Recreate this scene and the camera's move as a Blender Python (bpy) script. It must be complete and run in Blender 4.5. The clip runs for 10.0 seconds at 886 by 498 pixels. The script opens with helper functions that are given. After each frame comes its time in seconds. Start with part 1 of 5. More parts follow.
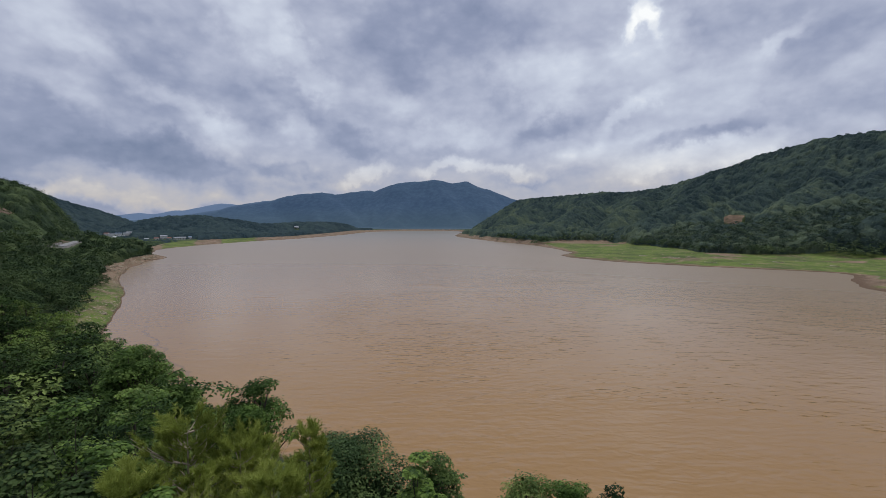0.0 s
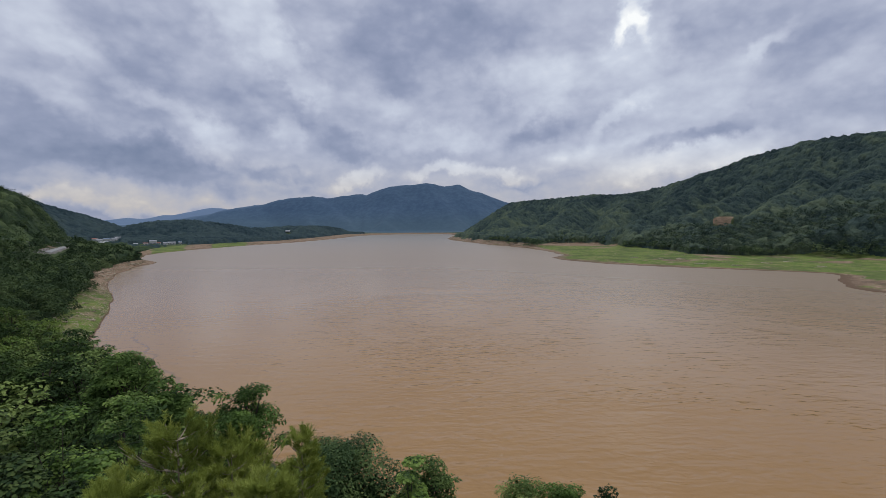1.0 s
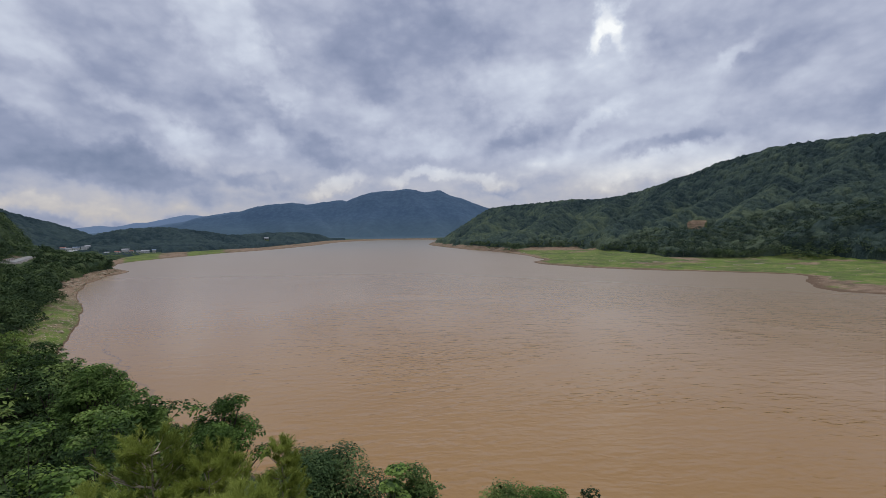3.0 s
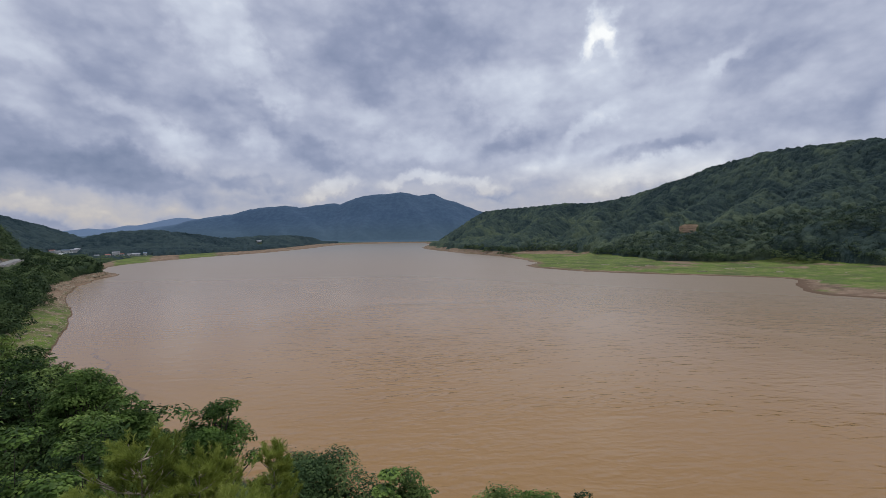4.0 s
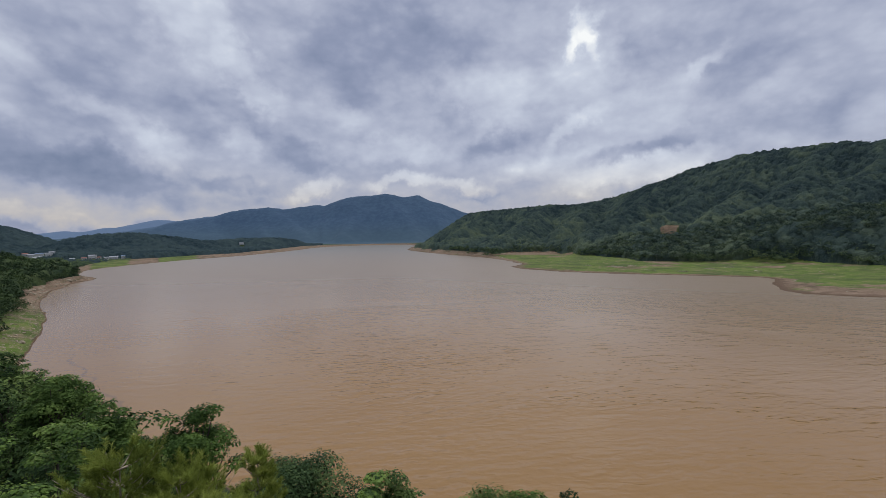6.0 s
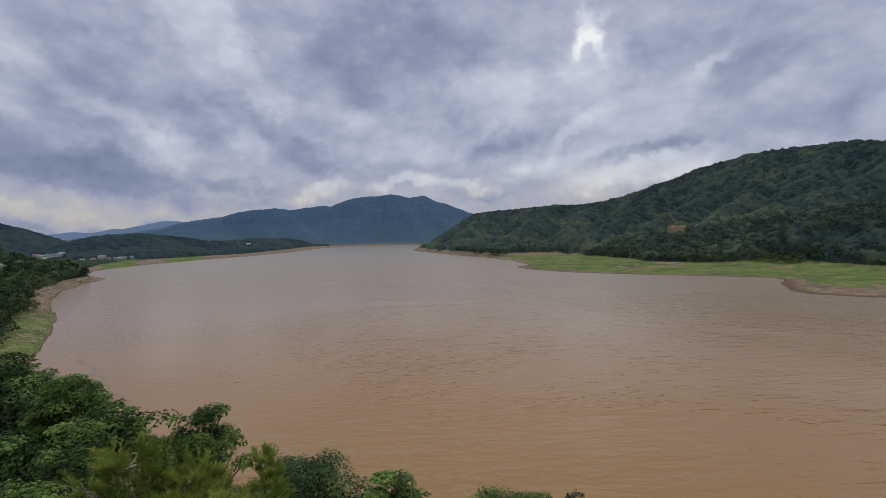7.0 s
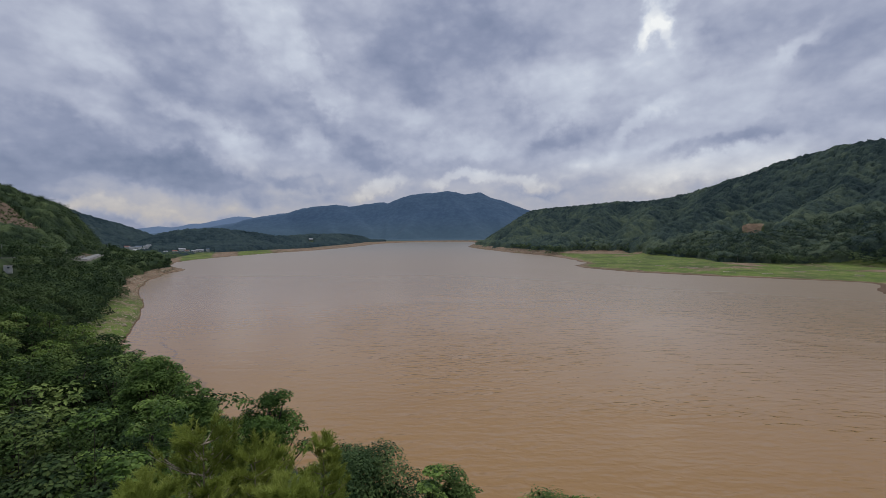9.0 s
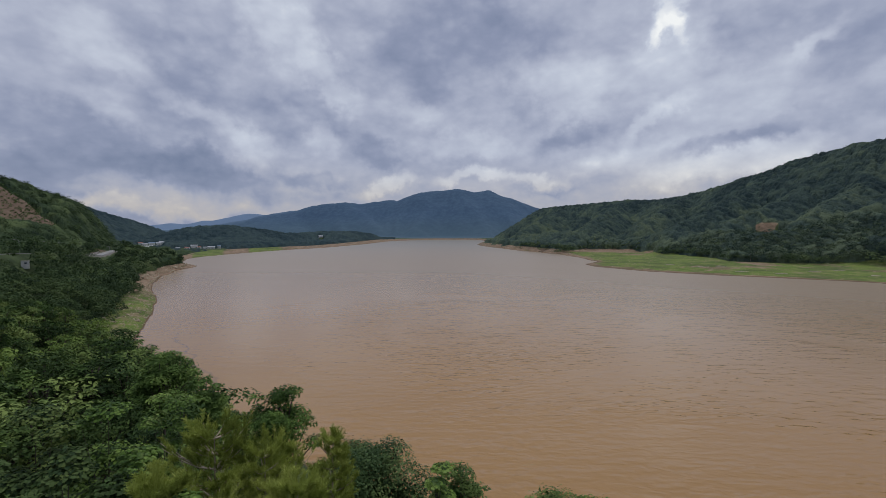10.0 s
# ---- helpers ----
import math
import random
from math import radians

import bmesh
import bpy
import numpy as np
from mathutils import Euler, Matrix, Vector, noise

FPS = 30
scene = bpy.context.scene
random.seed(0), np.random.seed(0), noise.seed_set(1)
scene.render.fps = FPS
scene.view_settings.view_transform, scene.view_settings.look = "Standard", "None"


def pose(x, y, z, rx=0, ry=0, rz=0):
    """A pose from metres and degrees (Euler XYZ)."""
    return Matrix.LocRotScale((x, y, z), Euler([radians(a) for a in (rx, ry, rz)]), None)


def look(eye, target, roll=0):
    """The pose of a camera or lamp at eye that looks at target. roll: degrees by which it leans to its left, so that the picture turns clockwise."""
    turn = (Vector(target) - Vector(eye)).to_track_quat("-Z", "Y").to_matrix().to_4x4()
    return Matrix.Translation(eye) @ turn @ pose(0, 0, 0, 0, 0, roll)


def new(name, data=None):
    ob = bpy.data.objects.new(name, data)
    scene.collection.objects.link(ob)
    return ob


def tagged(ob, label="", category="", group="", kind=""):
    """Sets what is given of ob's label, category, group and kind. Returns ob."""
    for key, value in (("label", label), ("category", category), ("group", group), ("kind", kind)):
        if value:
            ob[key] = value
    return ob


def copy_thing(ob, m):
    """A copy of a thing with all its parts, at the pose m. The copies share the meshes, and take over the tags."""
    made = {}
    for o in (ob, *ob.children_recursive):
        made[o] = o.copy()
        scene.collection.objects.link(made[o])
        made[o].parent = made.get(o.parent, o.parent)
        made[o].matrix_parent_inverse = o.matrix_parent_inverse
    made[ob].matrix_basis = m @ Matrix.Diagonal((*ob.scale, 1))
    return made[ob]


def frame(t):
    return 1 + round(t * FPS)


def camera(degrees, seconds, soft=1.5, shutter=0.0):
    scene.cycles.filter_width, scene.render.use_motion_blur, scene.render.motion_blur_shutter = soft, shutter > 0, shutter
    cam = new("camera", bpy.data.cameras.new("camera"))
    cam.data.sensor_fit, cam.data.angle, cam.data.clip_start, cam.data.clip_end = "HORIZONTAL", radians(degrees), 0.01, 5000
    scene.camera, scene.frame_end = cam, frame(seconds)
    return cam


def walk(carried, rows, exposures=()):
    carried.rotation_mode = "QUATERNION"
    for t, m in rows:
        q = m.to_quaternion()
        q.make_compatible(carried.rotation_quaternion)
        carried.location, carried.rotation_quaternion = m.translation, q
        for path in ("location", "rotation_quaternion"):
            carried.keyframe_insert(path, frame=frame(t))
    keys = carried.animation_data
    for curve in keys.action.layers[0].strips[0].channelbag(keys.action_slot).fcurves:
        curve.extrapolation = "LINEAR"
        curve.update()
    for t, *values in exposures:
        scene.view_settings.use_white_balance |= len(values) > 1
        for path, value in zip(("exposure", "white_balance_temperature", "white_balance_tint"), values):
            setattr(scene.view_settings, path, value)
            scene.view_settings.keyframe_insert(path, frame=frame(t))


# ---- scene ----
cam = camera(90.0, 10.0, soft=0.5)

# ---- camera: it stands on the bank and turns ----
EYE = 32.0
TURNS = [
    (0.0, 0.00, -3.07, 0.00),
    (0.5, -0.39, -2.84, 0.18),
    (1.0, -0.99, -2.66, 0.34),
    (1.5, -1.72, -2.43, 0.60),
    (2.0, -2.46, -2.25, 0.74),
    (2.5, -3.04, -2.11, 0.82),
    (2.7, -3.22, -2.07, 0.83),
    (3.8, -4.05, -1.60, 0.69),
    (4.0, -4.25, -1.53, 0.68),
    (4.5, -4.70, -1.37, 0.69),
    (5.0, -5.18, -1.31, 0.76),
    (5.5, -5.72, -1.32, 0.83),
    (5.7, -5.91, -1.35, 0.85),
    (6.3, -6.28, -1.36, 0.94),
    (6.8, -5.98, -1.32, 0.98),
    (7.0, -5.43, -1.30, 0.98),
    (7.5, -3.26, -1.48, 0.96),
    (8.0, -1.09, -1.60, 0.84),
    (8.5, 0.59, -1.63, 0.68),
    (9.0, 1.71, -1.64, 0.41),
    (9.5, 2.45, -1.76, 0.25),
    (10.0, 2.88, -1.91, 0.17),
]
walk(cam, [(t, pose(0, 0, EYE, 90 + pitch, roll, yaw)) for t, yaw, pitch, roll in TURNS],
     exposures=((0, 0.0), (5.5, 0.0), (7.0, -0.15), (8.0, -0.13), (10.0, -0.12)))

# ---- light: overcast sky, the sun behind thin cloud ----
SUN_AZ, SUN_EL = 24.0, 70.0


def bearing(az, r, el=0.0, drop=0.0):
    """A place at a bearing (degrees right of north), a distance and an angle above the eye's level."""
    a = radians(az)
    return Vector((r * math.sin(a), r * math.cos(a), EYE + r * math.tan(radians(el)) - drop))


sun = new("sun", bpy.data.lights.new("sun", "SUN"))
sun.data.energy, sun.data.angle, sun.data.color = 1.7, radians(20), (1.0, 0.96, 0.90)
sun.matrix_world = look(bearing(SUN_AZ, 300, SUN_EL), (0, 0, EYE))


class Net:
    """Short hand for node trees."""

    def __init__(self, tree):
        self.tree, self.nodes, self.links = tree, tree.nodes, tree.links

    def add(self, kind, **props):
        node = self.nodes.new(kind)
        for key, value in props.items():
            if key == "operation":
                node.operation = value
            elif key == "blend":
                node.data_type, node.blend_type = "RGBA", value
            elif key == "gradient":
                node.gradient_type = value
            elif key == "vector_type":
                node.vector_type = value
            elif key == "layer":
                node.attribute_name = value
        return node

    def put(self, socket, value):
        if isinstance(value, bpy.types.NodeSocket):
            self.links.new(value, socket)
        elif value is not None:
            socket.default_value = value

    def math(self, op, a, b=None, c=None, clamp=False):
        node = self.add("ShaderNodeMath", operation=op)
        node.use_clamp = clamp
        for i, v in enumerate((a, b, c)):
            if v is not None:
                self.put(node.inputs[i], v)
        return node.outputs[0]

    def mix(self, fac, a, b, blend="MIX"):
        node = self.add("ShaderNodeMix", blend=blend)
        self.put(node.inputs[0], fac)
        self.put(node.inputs[6], a)
        self.put(node.inputs[7], b)
        return node.outputs[2]

    def noise(self, vector, scale, detail=4.0, rough=0.55, distort=0.0, out=0):
        node = self.add("ShaderNodeTexNoise")
        if vector is not None:
            self.put(node.inputs["Vector"], vector)
        node.inputs["Scale"].default_value = scale
        node.inputs["Detail"].default_value = detail
        node.inputs["Roughness"].default_value = rough
        node.inputs["Distortion"].default_value = distort
        return node.outputs[out]

    def ramp(self, fac, stops):
        node = self.add("ShaderNodeValToRGB")
        e = node.color_ramp.elements
        while len(e) < len(stops):
            e.new(0.5)
        for i, (p, c) in enumerate(stops):
            e[i].position = p
            e[i].color = (*c, 1) if len(c) == 3 else c
        self.put(node.inputs[0], fac)
        return node.outputs[0]

    def step(self, value, lo, hi):
        node = self.add("ShaderNodeMapRange")
        node.interpolation_type = "SMOOTHSTEP"
        self.put(node.inputs[0], value)
        node.inputs[1].default_value, node.inputs[2].default_value = lo, hi
        return node.outputs[0]


# clouds: bearing, height, half width, half height, lean (degrees), strength
HIGH_BRIGHT = [
    (22.6, 22.0, 2.6, 1.8, 10, 0.42), (24.6, 24.2, 3.0, 2.6, 40, 0.50), (26.0, 22.6, 1.8, 3.0, 10, 0.30), (24.5, 20.0, 9, 7, 60, 0.30), (12.5, 17.2, 10, 6, -15, 0.28), (31.0, 15.5, 10, 5, 20, 0.20),
    (37.5, 18.5, 3.6, 1.7, 35, 0.26), (-23.0, 23.5, 9, 5, -35, 0.36), (-16.0, 18.6, 8, 2.6, -38, 0.24), (-6.0, 15.6, 8, 2.4, -12, 0.16),
    (-40.0, 18.6, 7, 3.0, -15, 0.20), (-42.5, 14.6, 8, 3.0, -15, 0.08),
]
LOW_BRIGHT = [
    (22.3, 13.3, 6, 1.8, 40, 0.26), (41.0, 13.0, 9, 3.0, 10, 0.12), (-30.0, 12.4, 8, 2.0, -25, 0.18), (-25.4, 10.5, 6, 2.2, -28, 0.14),
    (-17.6, 12.6, 4, 2.0, 40, 0.22), (0.5, 11.0, 7, 2.6, -8, 0.28), (-10.0, 6.2, 6, 1.4, 15, 0.36), (0.5, 7.0, 6, 1.3, 0, 0.37),
    (9.0, 6.6, 7, 1.3, 0, 0.36), (20.0, 8.6, 9, 2.6, 15, 0.28), (28.0, 7.0, 14, 2.4, 10, 0.40), (-39.0, 3.2, 12, 1.1, -6, 0.20),
    (-31.0, 3.0, 10, 1.2, -8, 0.10),
]
HIGH_DARK = [
    (1.0, 23.5, 15, 6.5, -8, 0.26), (-5.5, 19.4, 9, 4.0, -25, 0.18), (-29.0, 16.3, 14, 3.5, -28, 0.18), (-16.0, 14.6, 8, 2.5, -25, 0.16),
    (-36.5, 13.6, 8, 2.6, -20, 0.16), (32.5, 19.6, 7, 4.0, 20, 0.16), (41.3, 17.0, 7, 3.0, 20, 0.14), (7.0, 14.2, 5, 2.0, -10, 0.14),
    (24.2, 21.9, 1.3, 0.6, 30, 0.20),
]
LOW_DARK = [
    (-40.5, 10.0, 13, 2.8, -8, 0.26), (-29.0, 7.4, 11, 2.4, -14, 0.32), (-37.0, 7.6, 10, 2.2, -8, 0.20), (-10.3, 10.1, 6, 2.6, -5, 0.28),
    (-19.5, 7.2, 7, 1.6, -15, 0.22), (12.6, 11.3, 6, 2.3, 15, 0.26), (34.4, 11.0, 9, 1.8, 12, 0.18), (28.2, 9.4, 7, 1.4, 10, 0.16),
    (-46.0, 6.4, 10, 3.0, -10, 0.34), (-40.0, 1.6, 20, 1.8, 0, 0.16), (-36.0, 6.6, 15, 1.8, -10, 0.20), (-22.0, 4.0, 9, 2.0, 0, 0.14), (11.0, 5.8, 7, 0.9, 5, 0.12), (42.5, 10.8, 7, 2.5, 8, 0.14),
]

world = bpy.data.worlds.new("overcast_sky")
scene.world = world
world.use_nodes = True
world.node_tree.nodes.clear()
w = Net(world.node_tree)
way = w.add("ShaderNodeTexCoord").outputs["Generated"]
sep = w.add("ShaderNodeSeparateXYZ")
w.put(sep.inputs[0], way)
DEG = 57.29578
az = w.math("MULTIPLY", w.math("ARCTAN2", sep.outputs[0], sep.outputs[1]), DEG)
el = w.math("MULTIPLY", w.math("ARCSINE", sep.outputs[2]), DEG)
# the cloud deck seen as a flat layer, so that it crowds together towards the horizon
rise = w.math("ADD", w.math("MAXIMUM", sep.outputs[2], 0.0), 0.26)
deck = w.add("ShaderNodeCombineXYZ")
w.put(deck.inputs[0], w.math("DIVIDE", sep.outputs[0], rise))
w.put(deck.inputs[1], w.math("DIVIDE", sep.outputs[1], rise))
deck.inputs[2].default_value = 3.7
rag = w.add("ShaderNodeVectorMath", operation="MULTIPLY_ADD")
w.put(rag.inputs[0], w.noise(way, 8.0, 5, 0.58, 0.0, out=1))
rag.inputs[1].default_value = (13.0, 8.0, 0.0)
flat = w.add("ShaderNodeCombineXYZ")
w.put(flat.inputs[0], w.math("SUBTRACT", az, 6.5))
w.put(flat.inputs[1], w.math("SUBTRACT", el, 4.0))
w.put(rag.inputs[2], flat.outputs[0])
puffy = w.add("ShaderNodeMapping")
puffy.inputs[3].default_value = (4.3, 4.3, 7.0)
w.put(puffy.inputs[0], way)
value = w.math("MULTIPLY_ADD", w.math("SUBTRACT", w.noise(puffy.outputs[0], 1.0, 3, 0.5, 0.2), 0.5), 0.10, 0.50)
value = w.math("MULTIPLY_ADD", w.math("SUBTRACT", w.noise(puffy.outputs[0], 2.3, 3, 0.45, 0.3), 0.5), 0.22, value)
value = w.math("MULTIPLY_ADD", w.math("SUBTRACT", w.noise(deck.outputs[0], 2.0, 4, 0.45, 0.2), 0.5), 0.13, value)
# heaped billows
for size, amount in ((2.2, 0.12), (5.0, 0.085), (11.0, 0.045)):
    curl = w.add("ShaderNodeVectorMath", operation="MULTIPLY_ADD")
    w.put(curl.inputs[0], w.noise(puffy.outputs[0], size * 1.3, 3, 0.5, 0.0, out=1))
    curl.inputs[1].default_value = (0.55 / size * 2, 0.55 / size * 2, 0.55 / size * 2)
    w.put(curl.inputs[2], puffy.outputs[0])
    heap = w.add("ShaderNodeTexVoronoi")
    heap.feature = "SMOOTH_F1"
    w.put(heap.inputs["Vector"], curl.outputs[0])
    heap.inputs["Scale"].default_value = size
    heap.inputs["Smoothness"].default_value = 0.35
    value = w.math("MULTIPLY_ADD", w.math("SUBTRACT", 0.46, heap.outputs[0]), amount, value)
fine = w.math("SUBTRACT", w.noise(puffy.outputs[0], 7.5, 6, 0.55, 0.1), 0.5)
value = w.math("MULTIPLY_ADD", fine, 0.07, value)
for clouds, sign in ((HIGH_BRIGHT + LOW_BRIGHT, 1.0), (HIGH_DARK + LOW_DARK, -1.0)):
    for a, e, sa, se, lean, amount in clouds:
        spot = w.add("ShaderNodeMapping", vector_type="TEXTURE")
        w.put(spot.inputs[0], rag.outputs[0])
        spot.inputs[1].default_value = (a, e, 0)
        spot.inputs[2].default_value = (0, 0, radians(lean))
        spot.inputs[3].default_value = (sa, se, 1)
        puff = w.add("ShaderNodeTexGradient", gradient="SPHERICAL")
        w.put(puff.inputs[0], spot.outputs[0])
        value = w.math("MULTIPLY_ADD", w.step(puff.outputs[1], 0.0, 0.75), sign * amount * 0.54, value)
cloud = w.ramp(value, [(0.14, (0.160, 0.205, 0.325)), (0.36, (0.295, 0.335, 0.470)), (0.52, (0.45, 0.488, 0.615)),
                       (0.70, (0.62, 0.67, 0.78)), (0.95, (1.0, 1.02, 1.02))])
# cream light below the cloud deck near the horizon
low = w.math("MULTIPLY", w.math("SUBTRACT", 1.0, w.step(el, 1.0, 10.5)), w.step(value, 0.33, 0.64))
cloud = w.mix(w.math("MULTIPLY", low, 0.85), cloud, w.mix(w.step(value, 0.50, 0.82), (0.50, 0.455, 0.425, 1), (0.86, 0.775, 0.65, 1)))
# an overcast sky is brighter overhead
over = w.math("MULTIPLY_ADD", w.step(el, 30, 75), 1.2, 1.0)
cloud = w.mix(1.0, cloud, over, blend="MULTIPLY")
clear = w.add("ShaderNodeTexSky")
clear.sky_type, clear.sun_disc = "NISHITA", False
clear.sun_elevation, clear.sun_rotation = radians(SUN_EL), radians(SUN_AZ)
back = w.add("ShaderNodeBackground")
w.put(back.inputs[0], clear.outputs[0])
back.inputs[1].default_value = 0.08
deck_light = w.add("ShaderNodeBackground")
w.put(deck_light.inputs[0], cloud)
deck_light.inputs[1].default_value = 1.0
cover = w.add("ShaderNodeMixShader")
cover.inputs[0].default_value = 0.94
w.put(cover.inputs[1], back.outputs[0])
w.put(cover.inputs[2], deck_light.outputs[0])
w.put(w.add("ShaderNodeOutputWorld").inputs[0], cover.outputs[0])


# ---- materials ----
def material(name):
    m = bpy.data.materials.new(name)
    m.use_nodes = True
    m.node_tree.nodes.clear()
    net = Net(m.node_tree)
    bsdf = net.add("ShaderNodeBsdfPrincipled")
    out = net.add("ShaderNodeOutputMaterial")
    net.put(out.inputs[0], bsdf.outputs[0])
    return m, net, bsdf, out


def where(net):
    return net.add("ShaderNodeNewGeometry").outputs["Position"]


def bump(net, bsdf, height, strength, distance):
    b = net.add("ShaderNodeBump")
    b.inputs["Strength"].default_value, b.inputs["Distance"].default_value = strength, distance
    net.put(b.inputs["Height"], height)
    net.put(bsdf.inputs["Normal"], b.outputs[0])


def plain(name, colour, rough=0.7, spread=0.25, scale=2.0, metal=0.0, relief=0.02):
    m, n, b, _ = material(name)
    p = where(n)
    big, small = n.noise(p, scale, 5), n.noise(p, scale * 9, 4)
    dark = tuple(c * (1 - spread) for c in colour) + (1,)
    light = tuple(min(1, c * (1 + spread)) for c in colour) + (1,)
    c = n.mix(n.step(big, 0.3, 0.7), dark, light)
    c = n.mix(n.math("MULTIPLY", n.step(small, 0.45, 0.75), 0.35), c, dark)
    n.put(b.inputs["Base Color"], c)
    b.inputs["Roughness"].default_value, b.inputs["Metallic"].default_value = rough, metal
    bump(n, b, small, 0.3, relief)
    return m


def foliage(name, deep, mid, light, patch=0.05, translucent=0.10, rough=0.7, island=True, relief=0.0, vary=0.7):
    """Leaves: the colour varies from leaf to leaf, from plant to plant and in patches."""
    m, n, b, out = material(name)
    p = where(n)
    geo = n.add("ShaderNodeNewGeometry").outputs["Random Per Island"] if island else n.noise(p, 1.2, 3)
    tree = n.add("ShaderNodeObjectInfo").outputs["Random"]
    big = n.noise(p, patch, 4)
    fac = n.math("MULTIPLY_ADD", geo, 0.22, n.math("MULTIPLY_ADD", n.step(big, 0.32, 0.68), 0.56, 0.10))
    fac = n.math("MULTIPLY_ADD", n.math("SUBTRACT", tree, 0.5), vary, fac)
    c = n.ramp(fac, [(0.15, deep), (0.5, mid), (0.9, light)])
    if relief:
        small = n.noise(p, 1.0 / relief, 6, 0.7)
        c = n.mix(n.step(small, 0.30, 0.62), tuple(v * 0.7 for v in deep) + (1,), c)
        bump(n, b, small, 1.0, relief * 0.8)
    n.put(b.inputs["Base Color"], c)
    b.inputs["Roughness"].default_value = rough
    b.inputs["Specular IOR Level"].default_value = 0.12
    if translucent:
        t = n.add("ShaderNodeBsdfTranslucent")
        n.put(t.inputs[0], c)
        mix = n.add("ShaderNodeMixShader")
        mix.inputs[0].default_value = translucent
        n.put(mix.inputs[1], b.outputs[0])
        n.put(mix.inputs[2], t.outputs[0])
        n.put(out.inputs[0], mix.outputs[0])
    return m


def leafy(name, deep, mid, light, patch=0.03):
    """Leaf clusters of joined crowns: each crown has a tone of its own, each cluster differs a little."""
    m, n, b, out = material(name)
    p = where(n)
    geo = n.add("ShaderNodeNewGeometry").outputs["Random Per Island"]
    tone = n.add("ShaderNodeAttribute", layer="tone").outputs["Fac"]
    fac = n.math("MULTIPLY_ADD", tone, 0.46, n.math("MULTIPLY_ADD", geo, 0.14, 0.05))
    fac = n.math("MULTIPLY_ADD", n.noise(p, patch, 4, 0.6), 0.30, fac)
    c = n.ramp(fac, [(0.22, deep), (0.52, mid), (0.84, light)])
    n.put(b.inputs["Base Color"], c)
    b.inputs["Roughness"].default_value = 0.75
    b.inputs["Specular IOR Level"].default_value = 0.08
    t = n.add("ShaderNodeBsdfTranslucent")
    n.put(t.inputs[0], c)
    mix = n.add("ShaderNodeMixShader")
    mix.inputs[0].default_value = 0.12
    n.put(mix.inputs[1], b.outputs[0])
    n.put(mix.inputs[2], t.outputs[0])
    n.put(out.inputs[0], mix.outputs[0])
    return m


def woods(name, deep, mid, light, patch):
    """Tree tops seen from afar: each crown has a tone of its own, with leaf clumps and stands of other kinds."""
    m, n, b, out = material(name)
    p = where(n)
    tone = n.add("ShaderNodeAttribute", layer="tone").outputs["Fac"]
    stand_of = n.noise(p, patch, 4, 0.6)
    clump = n.noise(p, 0.75, 6, 0.72)
    fac = n.math("MULTIPLY_ADD", tone, 0.56, n.math("MULTIPLY_ADD", n.step(stand_of, 0.36, 0.64), 0.34, 0.04))
    fac = n.math("MULTIPLY_ADD", n.math("SUBTRACT", clump, 0.5), 0.8, fac)
    # colour darkened up the slope, standing in for the hazy dark upper flank
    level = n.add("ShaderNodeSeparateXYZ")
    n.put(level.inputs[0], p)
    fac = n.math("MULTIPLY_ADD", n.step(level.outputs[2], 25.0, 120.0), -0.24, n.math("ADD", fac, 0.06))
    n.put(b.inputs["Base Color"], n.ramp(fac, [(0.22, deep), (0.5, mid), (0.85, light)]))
    b.inputs["Roughness"].default_value = 0.85
    b.inputs["Specular IOR Level"].default_value = 0.05
    bump(n, b, clump, 1.0, 0.8)
    t = n.add("ShaderNodeBsdfTranslucent")
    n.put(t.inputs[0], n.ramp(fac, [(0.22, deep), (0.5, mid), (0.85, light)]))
    mix = n.add("ShaderNodeMixShader")
    mix.inputs[0].default_value = 0.12
    n.put(mix.inputs[1], b.outputs[0])
    n.put(mix.inputs[2], t.outputs[0])
    n.put(out.inputs[0], mix.outputs[0])
    return m


